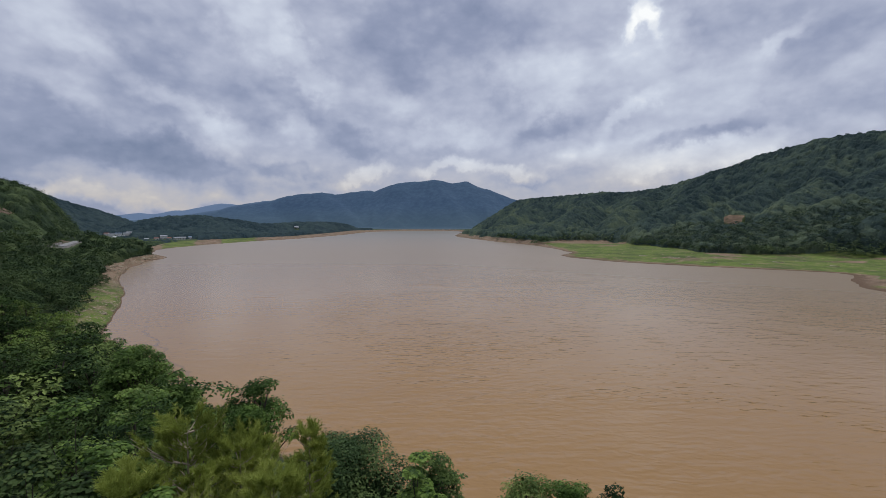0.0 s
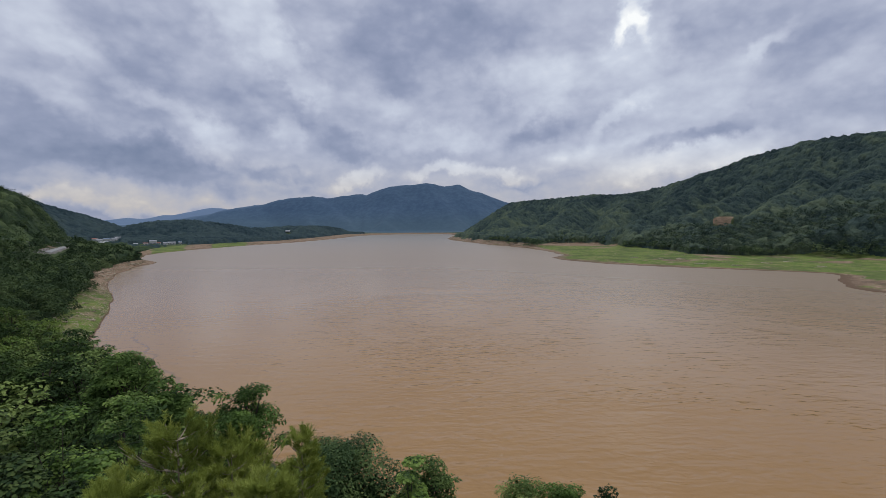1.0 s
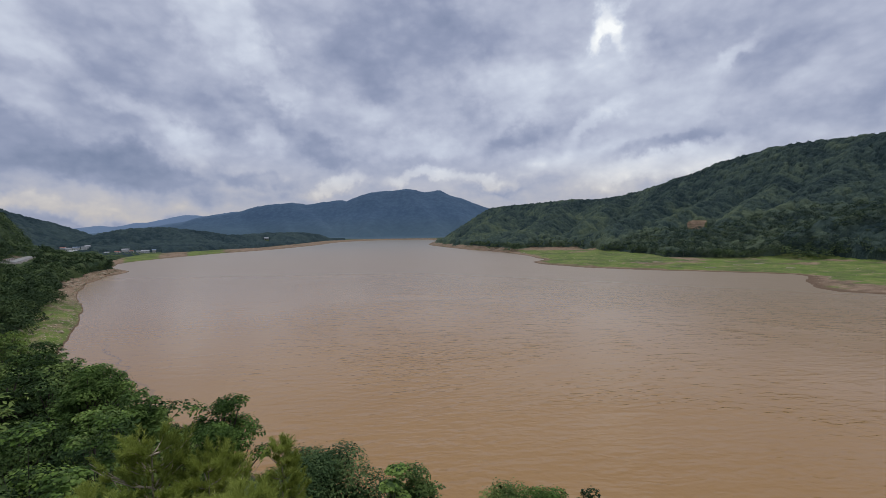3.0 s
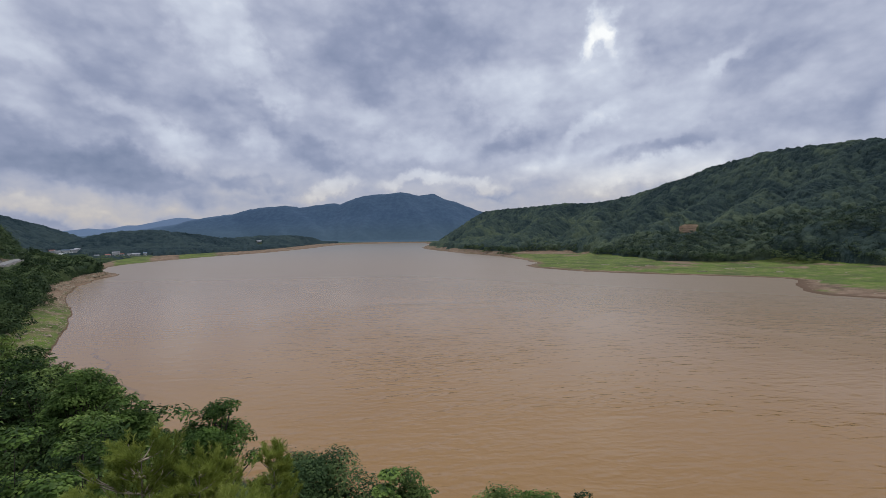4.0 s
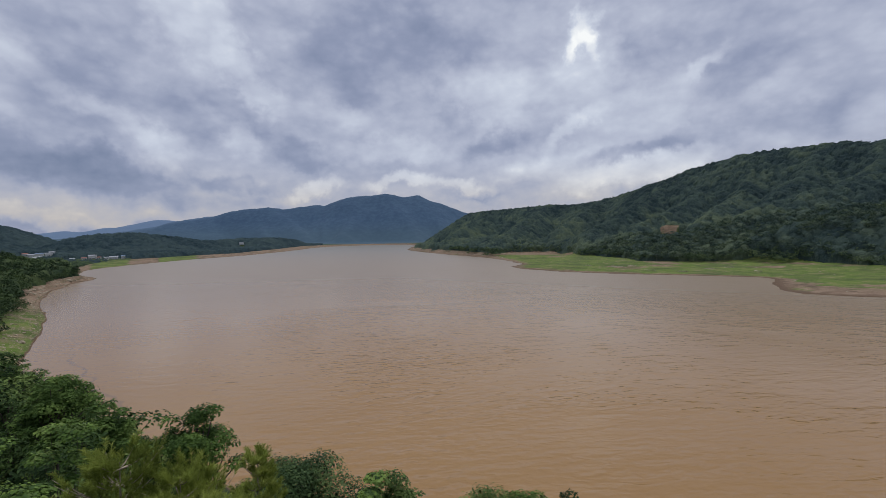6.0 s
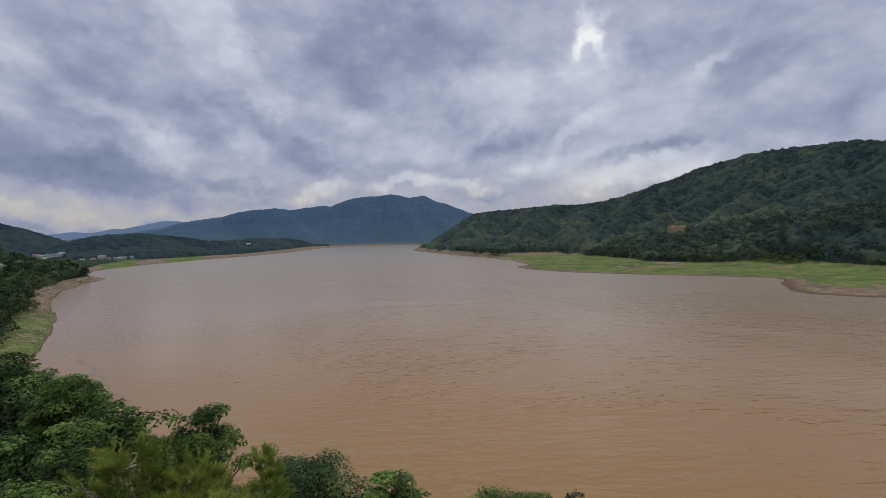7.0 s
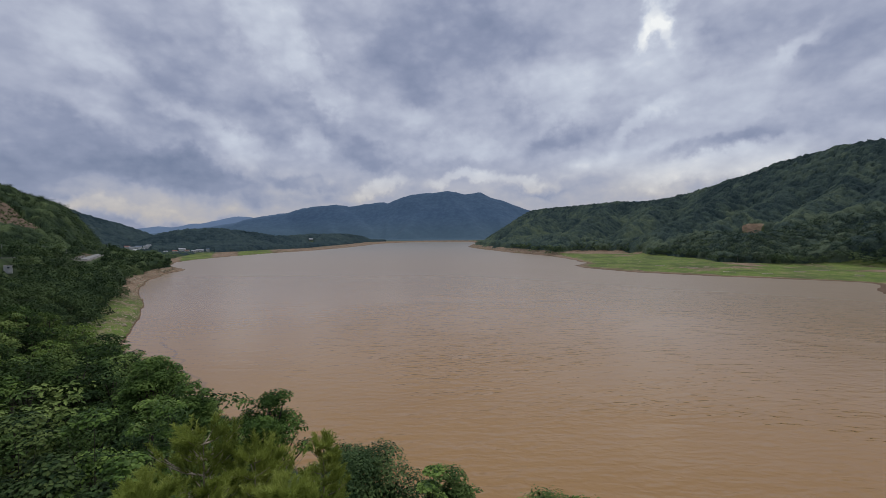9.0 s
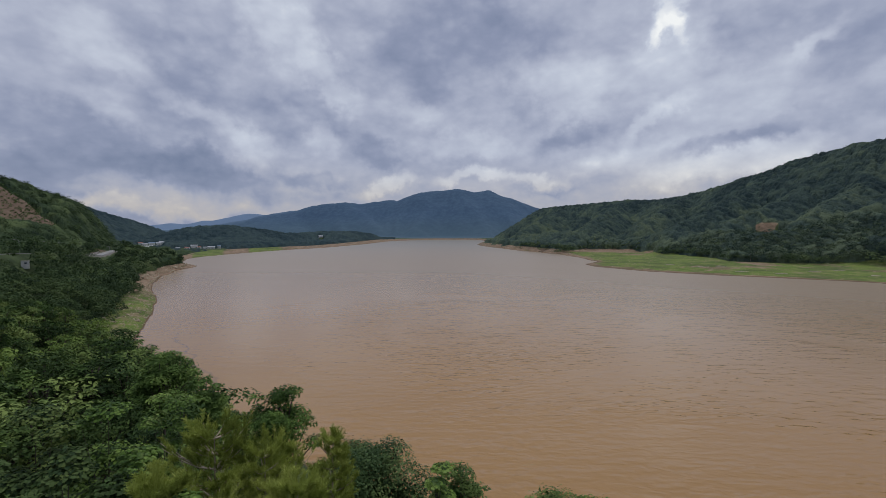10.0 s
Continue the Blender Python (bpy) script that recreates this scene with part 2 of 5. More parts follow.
def water_material():
    m, n, b, _ = material("muddy_water")
    p = where(n)
    silt = n.noise(p, 0.006, 5, 0.55, 0.6)
    c = n.mix(n.step(silt, 0.3, 0.72), (0.248, 0.142, 0.052, 1), (0.284, 0.172, 0.074, 1))
    # reflected sky put into the colour: paler, greyer away from the near bank
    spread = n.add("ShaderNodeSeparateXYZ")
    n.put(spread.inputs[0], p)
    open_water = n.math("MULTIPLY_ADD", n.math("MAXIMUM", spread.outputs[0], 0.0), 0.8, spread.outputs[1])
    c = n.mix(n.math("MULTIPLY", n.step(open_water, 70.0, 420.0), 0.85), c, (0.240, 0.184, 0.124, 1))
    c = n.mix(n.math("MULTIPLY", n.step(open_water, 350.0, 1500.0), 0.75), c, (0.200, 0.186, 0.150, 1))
    # a wavering darker line off the western bank
    spot = n.add("ShaderNodeSeparateXYZ")
    n.put(spot.inputs[0], p)
    waver = n.math("MULTIPLY", n.math("SUBTRACT", n.noise(p, 0.09, 3, 0.5), 0.5), 9.0)
    across = n.math("ADD", waver, n.math("MULTIPLY_ADD", spot.outputs[0], 0.742, n.math("MULTIPLY_ADD", spot.outputs[1], 0.67, -21.6)))
    along = n.math("MULTIPLY_ADD", spot.outputs[1], 0.742, n.math("MULTIPLY", spot.outputs[0], -0.67))
    line = n.math("SUBTRACT", 1.0, n.step(n.math("ABSOLUTE", across), 0.15, 0.8))
    line = n.math("MULTIPLY", line, n.math("MULTIPLY", n.step(along, 90.0, 105.0), n.math("SUBTRACT", 1.0, n.step(along, 155.0, 172.0))))
    c = n.mix(n.math("MULTIPLY", line, 0.45), c, (0.13, 0.085, 0.055, 1))
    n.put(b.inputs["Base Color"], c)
    reach = n.math("ADD", spot.outputs[1], n.math("MULTIPLY", n.math("MAXIMUM", spot.outputs[0], 0.0), 0.8))
    n.put(b.inputs["Roughness"], n.math("MULTIPLY_ADD", n.step(reach, 70.0, 500.0), 0.16, 0.15))
    b.inputs["IOR"].default_value = 1.33
    stretch = n.add("ShaderNodeMapping")
    stretch.inputs[2].default_value = (0, 0, radians(-8))
    stretch.inputs[3].default_value = (0.55, 1.0, 1.0)
    n.put(stretch.inputs[0], p)
    swell = n.noise(stretch.outputs[0], 0.75, 1.6, 0.45, 0.25)
    chop = n.noise(stretch.outputs[0], 2.4, 2, 0.5, 0.2)
    gust = n.noise(p, 0.011, 4, 0.6, 0.8)
    roll_map = n.add("ShaderNodeMapping")
    roll_map.inputs[2].default_value = (0, 0, radians(-5))
    roll_map.inputs[3].default_value = (0.30, 1.0, 1.0)
    n.put(roll_map.inputs[0], p)
    roll = n.noise(roll_map.outputs[0], 0.36, 2.0, 0.5, 0.3)
    high = n.math("MULTIPLY_ADD", chop, 0.09, n.math("MULTIPLY_ADD", roll, 1.3, swell))
    place = n.add("ShaderNodeSeparateXYZ")
    n.put(place.inputs[0], p)
    # calmer in the lee of the western bank and up the lake
    lee = n.math("MULTIPLY_ADD", place.outputs[1], -0.3, n.math("ADD", place.outputs[0], 90.0))
    lee = n.math("MULTIPLY_ADD", n.step(n.math("MULTIPLY_ADD", n.math("SUBTRACT", gust, 0.5), 120.0, lee), -30.0, 70.0), 0.65, 0.35)
    lee = n.math("MULTIPLY", lee, n.math("SUBTRACT", 1.0, n.math("MULTIPLY", n.step(n.math("MULTIPLY_ADD", n.math("MAXIMUM", place.outputs[0], 0.0), 0.5, place.outputs[1]), 40.0, 240.0), 0.62)))
    high = n.math("MULTIPLY", high, lee)
    wave = n.math("MULTIPLY", high, n.math("MULTIPLY_ADD", n.step(gust, 0.35, 0.65), 0.8, 0.25))
    bump(n, b, wave, 1.0, 0.40)
    return m


def ground_material():
    """Forest floor, grass and bare soil by the land's cover; mud along the water's edge."""
    m, n, b, _ = material("lakeside_ground")
    p = where(n)
    layer = n.add("ShaderNodeAttribute", layer="cover")
    cov = n.add("ShaderNodeSeparateColor")
    n.put(cov.inputs[0], layer.outputs["Color"])
    z = n.add("ShaderNodeSeparateXYZ")
    n.put(z.inputs[0], p)
    big, mid, fine = n.noise(p, 0.03, 5, 0.6), n.noise(p, 0.16, 5, 0.6), n.noise(p, 1.3, 5, 0.65)
    floor = n.mix(n.step(mid, 0.3, 0.7), (0.026, 0.042, 0.016, 1), (0.055, 0.078, 0.028, 1))
    grass = n.ramp(n.math("MULTIPLY_ADD", fine, 0.5, n.math("MULTIPLY", mid, 0.6)),
                   [(0.32, (0.048, 0.060, 0.018)), (0.52, (0.088, 0.138, 0.021)), (0.72, (0.180, 0.168, 0.066))])
    soil = n.ramp(n.math("MULTIPLY_ADD", fine, 0.5, n.math("MULTIPLY", mid, 0.6)),
                  [(0.3, (0.090, 0.060, 0.040)), (0.55, (0.185, 0.128, 0.084)), (0.8, (0.33, 0.25, 0.175))])
    g = n.math("ADD", cov.outputs[0], n.math("MULTIPLY", n.math("SUBTRACT", mid, 0.5), 0.9))
    grass = n.mix(n.math("MULTIPLY", n.step(big, 0.46, 0.64), 0.65), grass, (0.036, 0.052, 0.018, 1))
    c = n.mix(n.step(g, 0.35, 0.6), floor, grass)
    drawn = n.add("ShaderNodeMapping")
    drawn.inputs[3].default_value = (0.10, 0.10, 1.1)
    n.put(drawn.inputs[0], p)
    lines = n.noise(drawn.outputs[0], 1.0, 5, 0.65, 0.4)
    dry = n.math("MULTIPLY", n.step(lines, 0.54, 0.66), 0.6)
    c = n.mix(n.math("MULTIPLY", dry, cov.outputs[0]), c, n.mix(fine, (0.15, 0.12, 0.055, 1), (0.31, 0.25, 0.15, 1)))
    dim = n.math("MULTIPLY", n.step(n.noise(drawn.outputs[0], 0.6, 4, 0.6), 0.50, 0.62), 0.6)
    c = n.mix(n.math("MULTIPLY", dim, cov.outputs[0]), c, (0.060, 0.085, 0.024, 1))
    s = n.math("ADD", cov.outputs[1], n.math("MULTIPLY", n.math("SUBTRACT", n.math("MULTIPLY_ADD", big, 0.6, n.math("MULTIPLY", mid, 0.5)), 0.55), 1.4))
    # old water lines: dark and pale bands along the drawn-down bank
    banded = n.add("ShaderNodeMapping")
    banded.inputs[3].default_value = (0.035, 0.035, 0.9)
    n.put(banded.inputs[0], p)
    bands = n.noise(banded.outputs[0], 1.0, 5, 0.7, 0.6)
    soil = n.mix(n.math("MULTIPLY", n.step(bands, 0.50, 0.62), 0.75), soil, (0.070, 0.052, 0.030, 1))
    soil = n.mix(n.math("MULTIPLY", n.step(n.noise(banded.outputs[0], 0.5, 4, 0.6), 0.54, 0.66), 0.6), soil, (0.085, 0.088, 0.030, 1))
    c = n.mix(n.step(s, 0.4, 0.62), c, soil)
    raw = n.mix(n.step(fine, 0.3, 0.7), (0.080, 0.058, 0.042, 1), (0.160, 0.116, 0.082, 1))
    c = n.mix(n.math("SUBTRACT", 1.0, layer.outputs["Alpha"]), c, raw)
    edge = n.math("MULTIPLY_ADD", n.math("SUBTRACT", mid, 0.5), 0.35, z.outputs[2])
    c = n.mix(n.math("SUBTRACT", 1.0, n.step(edge, 0.14, 0.40)), c, n.mix(fine, (0.072, 0.046, 0.028, 1), (0.135, 0.088, 0.054, 1)))
    # haze painted into the far hills: blue above, greener low, palest on far ridges
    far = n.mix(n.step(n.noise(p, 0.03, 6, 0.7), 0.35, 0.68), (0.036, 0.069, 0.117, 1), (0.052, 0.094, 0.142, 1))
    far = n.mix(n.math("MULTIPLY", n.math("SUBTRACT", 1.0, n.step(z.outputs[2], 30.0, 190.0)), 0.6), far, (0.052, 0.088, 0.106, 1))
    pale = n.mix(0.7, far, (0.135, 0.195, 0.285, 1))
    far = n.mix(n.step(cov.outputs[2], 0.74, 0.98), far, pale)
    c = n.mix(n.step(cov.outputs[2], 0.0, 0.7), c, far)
    n.put(b.inputs["Base Color"], c)
    b.inputs["Roughness"].default_value = 0.95
    b.inputs["Specular IOR Level"].default_value = 0.15
    bump(n, b, n.math("MULTIPLY_ADD", fine, 0.35, mid), 0.6, 0.5)
    return m


WATER, GROUND = water_material(), ground_material()
BARK = plain("bark", (0.065, 0.050, 0.038), 0.9, 0.4, 3.0)
# aerial haze is blended into the eastern and the farthest woods' greens
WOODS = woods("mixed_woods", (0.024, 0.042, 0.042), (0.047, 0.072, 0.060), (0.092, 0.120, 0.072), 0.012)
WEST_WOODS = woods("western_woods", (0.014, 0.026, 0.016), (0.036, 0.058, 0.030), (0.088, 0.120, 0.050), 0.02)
HAZY_WOODS = woods("hazy_woods", (0.016, 0.032, 0.038), (0.029, 0.050, 0.056), (0.046, 0.070, 0.068), 0.008)
LEAVES = foliage("broad_leaves", (0.016, 0.035, 0.008), (0.052, 0.096, 0.021), (0.169, 0.240, 0.054), patch=0.45, translucent=0.2)


# ---- the lie of the land ----
def lattice(ix, iy, seed):
    h = (ix.astype(np.int64) * 374761393 + iy.astype(np.int64) * 668265263 + seed * 974634777) & 0x7FFFFFFF
    h = ((h ^ (h >> 13)) * 1274126177) & 0x7FFFFFFF
    return ((h ^ (h >> 16)) & 0xFFFF) / 65535.0


def value_noise(x, y, seed):
    ix, iy = np.floor(x), np.floor(y)
    fx, fy = x - ix, y - iy
    fx, fy = fx * fx * (3 - 2 * fx), fy * fy * (3 - 2 * fy)
    a, b = lattice(ix, iy, seed), lattice(ix + 1, iy, seed)
    c, d = lattice(ix, iy + 1, seed), lattice(ix + 1, iy + 1, seed)
    return (a + (b - a) * fx) * (1 - fy) + (c + (d - c) * fx) * fy


def fbm(x, y, size, octaves=4, seed=1):
    total, amp, norm = 0.0, 1.0, 0.0
    for k in range(octaves):
        total = total + amp * (value_noise(x / size, y / size, seed + 17 * k) - 0.5)
        norm, amp, size = norm + amp, amp * 0.5, size / 2.03
    return total / norm * 2


def ease(v, lo, hi):
    t = np.clip((v - lo) / (hi - lo), 0, 1)
    return t * t * (3 - 2 * t)


# the shoreline, anticlockwise from behind the camera's right
SHORE = [
    (170, -40), (110, 22), (60, 40), (25, 46), (5, 47), (-10, 53), (-28, 63), (-46, 78), (-68, 97), (-93, 118), (-110, 145), (-126, 171),
    (-157, 215), (-190, 258), (-207, 284), (-233, 329), (-260, 391), (-276, 441), (-312, 462), (-345, 525), (-386, 643), (-380, 864),
    (-340, 1090), (-330, 1474), (-340, 2087), (-204, 2502), (51, 2502), (90, 1900), (38, 1330), (98, 895), (143, 716),
    (150, 533), (124, 462), (148, 391), (198, 343), (244, 309), (262, 288), (231, 247), (212, 219), (225, 196), (330, 120), (360, -60),
]


def smooth_loop(points, parts=5):
    p = np.array(points, float)
    out = []
    for i in range(len(p)):
        a, b, c, d = p[i - 1], p[i], p[(i + 1) % len(p)], p[(i + 2) % len(p)]
        for t in np.arange(parts) / parts:
            out.append(0.5 * (2 * b + (c - a) * t + (2 * a - 5 * b + 4 * c - d) * t * t + (3 * b - a - 3 * c + d) * t ** 3))
    return np.array(out)


LOOP = smooth_loop(SHORE)


def from_shore(x, y):
    """Metres from the water's edge, negative over the lake."""
    best, inside = np.full(x.shape, 1e9), np.zeros(x.shape, bool)
    for (ax, ay), (bx, by) in zip(LOOP, np.roll(LOOP, -1, 0)):
        dx, dy = bx - ax, by - ay
        t = np.clip(((x - ax) * dx + (y - ay) * dy) / (dx * dx + dy * dy + 1e-9), 0, 1)
        best = np.minimum(best, (x - ax - t * dx) ** 2 + (y - ay - t * dy) ** 2)
        cross = (ay > y) != (by > y)
        inside ^= cross & (x < (bx - ax) * (y - ay) / (by - ay + 1e-12) + ax)
    d = np.sqrt(best)
    return np.where(inside, -d, d)


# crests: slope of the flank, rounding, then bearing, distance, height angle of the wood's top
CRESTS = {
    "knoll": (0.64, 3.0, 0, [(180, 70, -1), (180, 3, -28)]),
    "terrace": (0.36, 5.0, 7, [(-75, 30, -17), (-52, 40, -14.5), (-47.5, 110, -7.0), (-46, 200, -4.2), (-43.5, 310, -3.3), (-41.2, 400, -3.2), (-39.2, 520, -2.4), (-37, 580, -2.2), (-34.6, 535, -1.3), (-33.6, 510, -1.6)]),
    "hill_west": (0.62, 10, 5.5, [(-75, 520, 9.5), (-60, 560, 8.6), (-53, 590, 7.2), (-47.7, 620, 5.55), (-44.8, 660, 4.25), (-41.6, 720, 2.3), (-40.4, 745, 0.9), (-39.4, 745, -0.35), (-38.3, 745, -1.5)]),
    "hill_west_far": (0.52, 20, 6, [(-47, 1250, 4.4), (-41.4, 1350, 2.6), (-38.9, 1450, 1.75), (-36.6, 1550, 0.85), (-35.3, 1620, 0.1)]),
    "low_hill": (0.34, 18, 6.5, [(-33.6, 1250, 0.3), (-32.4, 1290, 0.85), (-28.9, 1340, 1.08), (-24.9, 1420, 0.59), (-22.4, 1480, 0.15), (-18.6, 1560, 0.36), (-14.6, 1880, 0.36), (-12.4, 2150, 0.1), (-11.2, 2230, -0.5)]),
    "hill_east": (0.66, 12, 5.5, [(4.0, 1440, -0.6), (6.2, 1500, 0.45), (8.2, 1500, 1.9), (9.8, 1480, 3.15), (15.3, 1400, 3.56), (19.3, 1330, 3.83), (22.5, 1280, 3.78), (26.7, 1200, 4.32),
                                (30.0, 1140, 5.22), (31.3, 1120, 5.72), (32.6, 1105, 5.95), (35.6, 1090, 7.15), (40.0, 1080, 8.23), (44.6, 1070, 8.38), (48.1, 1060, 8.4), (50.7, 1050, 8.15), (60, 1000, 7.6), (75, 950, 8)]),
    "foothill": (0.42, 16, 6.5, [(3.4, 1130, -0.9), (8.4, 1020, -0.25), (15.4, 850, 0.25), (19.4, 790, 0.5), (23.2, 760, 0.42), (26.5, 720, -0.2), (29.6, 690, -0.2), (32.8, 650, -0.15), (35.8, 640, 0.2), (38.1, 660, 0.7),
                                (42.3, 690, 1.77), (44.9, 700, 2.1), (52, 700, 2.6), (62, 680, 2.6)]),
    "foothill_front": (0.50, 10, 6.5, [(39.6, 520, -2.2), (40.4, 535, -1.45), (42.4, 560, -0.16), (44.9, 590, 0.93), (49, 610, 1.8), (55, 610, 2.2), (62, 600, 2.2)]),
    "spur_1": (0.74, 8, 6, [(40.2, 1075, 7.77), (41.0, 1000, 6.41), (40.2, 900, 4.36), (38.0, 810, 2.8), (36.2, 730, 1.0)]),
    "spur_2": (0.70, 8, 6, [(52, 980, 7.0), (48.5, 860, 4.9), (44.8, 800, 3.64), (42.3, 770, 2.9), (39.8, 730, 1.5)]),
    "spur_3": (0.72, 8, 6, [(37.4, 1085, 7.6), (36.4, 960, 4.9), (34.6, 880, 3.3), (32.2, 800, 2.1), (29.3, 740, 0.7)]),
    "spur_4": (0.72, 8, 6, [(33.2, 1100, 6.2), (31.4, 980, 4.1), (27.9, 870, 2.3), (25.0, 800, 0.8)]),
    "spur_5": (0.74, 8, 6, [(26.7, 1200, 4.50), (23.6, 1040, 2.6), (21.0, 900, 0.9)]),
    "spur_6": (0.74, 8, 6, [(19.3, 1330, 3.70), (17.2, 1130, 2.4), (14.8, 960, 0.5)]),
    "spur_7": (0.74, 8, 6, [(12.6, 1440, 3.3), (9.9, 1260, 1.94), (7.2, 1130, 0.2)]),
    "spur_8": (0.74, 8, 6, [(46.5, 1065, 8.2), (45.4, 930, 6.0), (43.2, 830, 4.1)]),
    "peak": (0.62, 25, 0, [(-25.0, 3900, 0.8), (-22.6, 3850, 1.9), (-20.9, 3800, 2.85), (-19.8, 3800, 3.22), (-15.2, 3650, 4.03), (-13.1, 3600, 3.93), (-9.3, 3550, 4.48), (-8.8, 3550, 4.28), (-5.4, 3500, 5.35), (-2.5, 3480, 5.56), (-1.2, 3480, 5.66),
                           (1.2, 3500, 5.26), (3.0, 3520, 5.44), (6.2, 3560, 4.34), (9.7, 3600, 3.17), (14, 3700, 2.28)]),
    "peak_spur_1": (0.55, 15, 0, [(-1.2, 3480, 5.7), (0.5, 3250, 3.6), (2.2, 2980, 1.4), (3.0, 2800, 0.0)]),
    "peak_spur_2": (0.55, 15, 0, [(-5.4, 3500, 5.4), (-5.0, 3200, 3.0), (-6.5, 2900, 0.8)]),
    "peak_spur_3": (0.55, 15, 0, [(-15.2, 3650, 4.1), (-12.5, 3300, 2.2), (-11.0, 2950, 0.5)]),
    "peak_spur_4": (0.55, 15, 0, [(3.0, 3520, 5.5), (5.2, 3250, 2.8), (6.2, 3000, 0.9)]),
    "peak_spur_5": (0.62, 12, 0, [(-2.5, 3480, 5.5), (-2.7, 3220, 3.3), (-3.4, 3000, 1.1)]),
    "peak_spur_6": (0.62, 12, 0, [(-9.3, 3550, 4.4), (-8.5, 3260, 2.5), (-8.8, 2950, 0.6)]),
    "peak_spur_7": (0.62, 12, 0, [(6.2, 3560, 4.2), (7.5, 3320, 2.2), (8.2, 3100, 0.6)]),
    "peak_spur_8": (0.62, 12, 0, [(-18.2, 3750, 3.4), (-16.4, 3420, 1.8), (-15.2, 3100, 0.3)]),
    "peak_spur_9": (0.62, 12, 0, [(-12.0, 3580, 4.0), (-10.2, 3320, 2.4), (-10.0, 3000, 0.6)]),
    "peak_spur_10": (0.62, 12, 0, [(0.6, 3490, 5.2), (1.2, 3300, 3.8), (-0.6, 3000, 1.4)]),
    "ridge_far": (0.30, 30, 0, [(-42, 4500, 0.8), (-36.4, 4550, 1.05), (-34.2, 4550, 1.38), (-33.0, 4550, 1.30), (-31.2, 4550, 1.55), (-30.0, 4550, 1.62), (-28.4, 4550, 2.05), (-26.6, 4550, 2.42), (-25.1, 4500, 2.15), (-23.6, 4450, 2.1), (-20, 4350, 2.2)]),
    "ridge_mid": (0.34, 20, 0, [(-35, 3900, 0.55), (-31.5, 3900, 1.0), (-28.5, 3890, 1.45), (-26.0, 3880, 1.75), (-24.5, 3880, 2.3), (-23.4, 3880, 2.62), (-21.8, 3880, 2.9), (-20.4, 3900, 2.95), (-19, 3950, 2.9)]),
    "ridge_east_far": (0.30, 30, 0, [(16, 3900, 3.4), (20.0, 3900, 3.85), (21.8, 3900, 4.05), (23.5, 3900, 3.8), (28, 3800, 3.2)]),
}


# where a flank eases off: metres from the crest, and the slope's share beyond
HOLLOWS = {"hill_east": (290.0, 0.30), "hill_west": (100.0, 0.75), "peak": (600.0, 0.3)}


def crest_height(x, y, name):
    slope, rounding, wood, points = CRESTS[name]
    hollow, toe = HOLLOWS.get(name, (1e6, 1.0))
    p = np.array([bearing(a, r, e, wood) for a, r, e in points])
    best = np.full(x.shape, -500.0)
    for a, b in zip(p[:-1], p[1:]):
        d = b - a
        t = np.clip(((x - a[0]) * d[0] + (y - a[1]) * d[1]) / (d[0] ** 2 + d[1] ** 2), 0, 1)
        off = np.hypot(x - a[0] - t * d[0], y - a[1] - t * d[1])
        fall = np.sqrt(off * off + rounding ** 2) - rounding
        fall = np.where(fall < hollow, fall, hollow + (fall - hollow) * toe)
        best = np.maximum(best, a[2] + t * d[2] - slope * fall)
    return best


# the road along the western hill: bearing, distance, height
ROAD = [bearing(a, r)[:2] + (z,) for a, r, z in ((-75, 120, 28), (-62, 170, 27), (-52, 235, 25), (-47.7, 290, 23.6), (-45.3, 330, 22.3), (-43.5, 370, 20.0), (-41.2, 405, 16.5),
                                                 (-39.35, 570, 16.6), (-37.9, 740, 12), (-37.0, 850, 9), (-36.8, 950, 8))]


def from_road(x, y):
    """Metres from the road's middle, the road's height there, and whether the lake's side is meant."""
    best, height, lakeward = np.full(x.shape, 1e9), np.zeros(x.shape), np.zeros(x.shape, bool)
    for a, b in zip(ROAD[:-1], ROAD[1:]):
        dx, dy = b[0] - a[0], b[1] - a[1]
        t = np.clip(((x - a[0]) * dx + (y - a[1]) * dy) / (dx * dx + dy * dy), 0, 1)
        off = np.hypot(x - a[0] - t * dx, y - a[1] - t * dy)
        height = np.where(off < best, a[2] + t * (b[2] - a[2]), height)
        lakeward = np.where(off < best, dx * (y - a[1]) - dy * (x - a[0]) < 0, lakeward)
        best = np.minimum(best, off)
    return best, height, lakeward


# width and rise of the open strip between the water and the woods, by bearing
STRIP_AZ = (-60, -41, -33.5, -31, -23, -19, -10, 2, 7, 11, 13, 15, 19, 30, 45, 60)
STRIP_WIDTH = (10, 10, 13, 60, 62, 45, 60, 20, 15, 16, 28, 80, 135, 135, 150, 150)
STRIP_RISE = (3.2, 3.2, 3.6, 5, 4.5, 4.5, 8, 8, 7.5, 6.5, 5, 4, 3.5, 3.5, 3.5, 3.5)


def bench_at(x, y):
    """Ellipses round a small earth bench dug into the eastern hill."""
    u, v = (x - 411) * 0.84 - (y - 625) * 0.54, (x - 411) * 0.54 + (y - 625) * 0.84
    return np.hypot(u / 17, v / 8) + 0.35 * fbm(x, y, 14, 3, 19)


def cutting_at(x, y):
    """Ellipses round the raw face cut above that bench."""
    u, v = (x - 411) * 0.84 - (y - 625) * 0.54, (x - 411) * 0.54 + (y - 625) * 0.84
    return np.hypot((u + 2 + 0.5 * v) / 17, (v - 2) / 15) + 0.55 * fbm(x, y, 16, 3, 19)


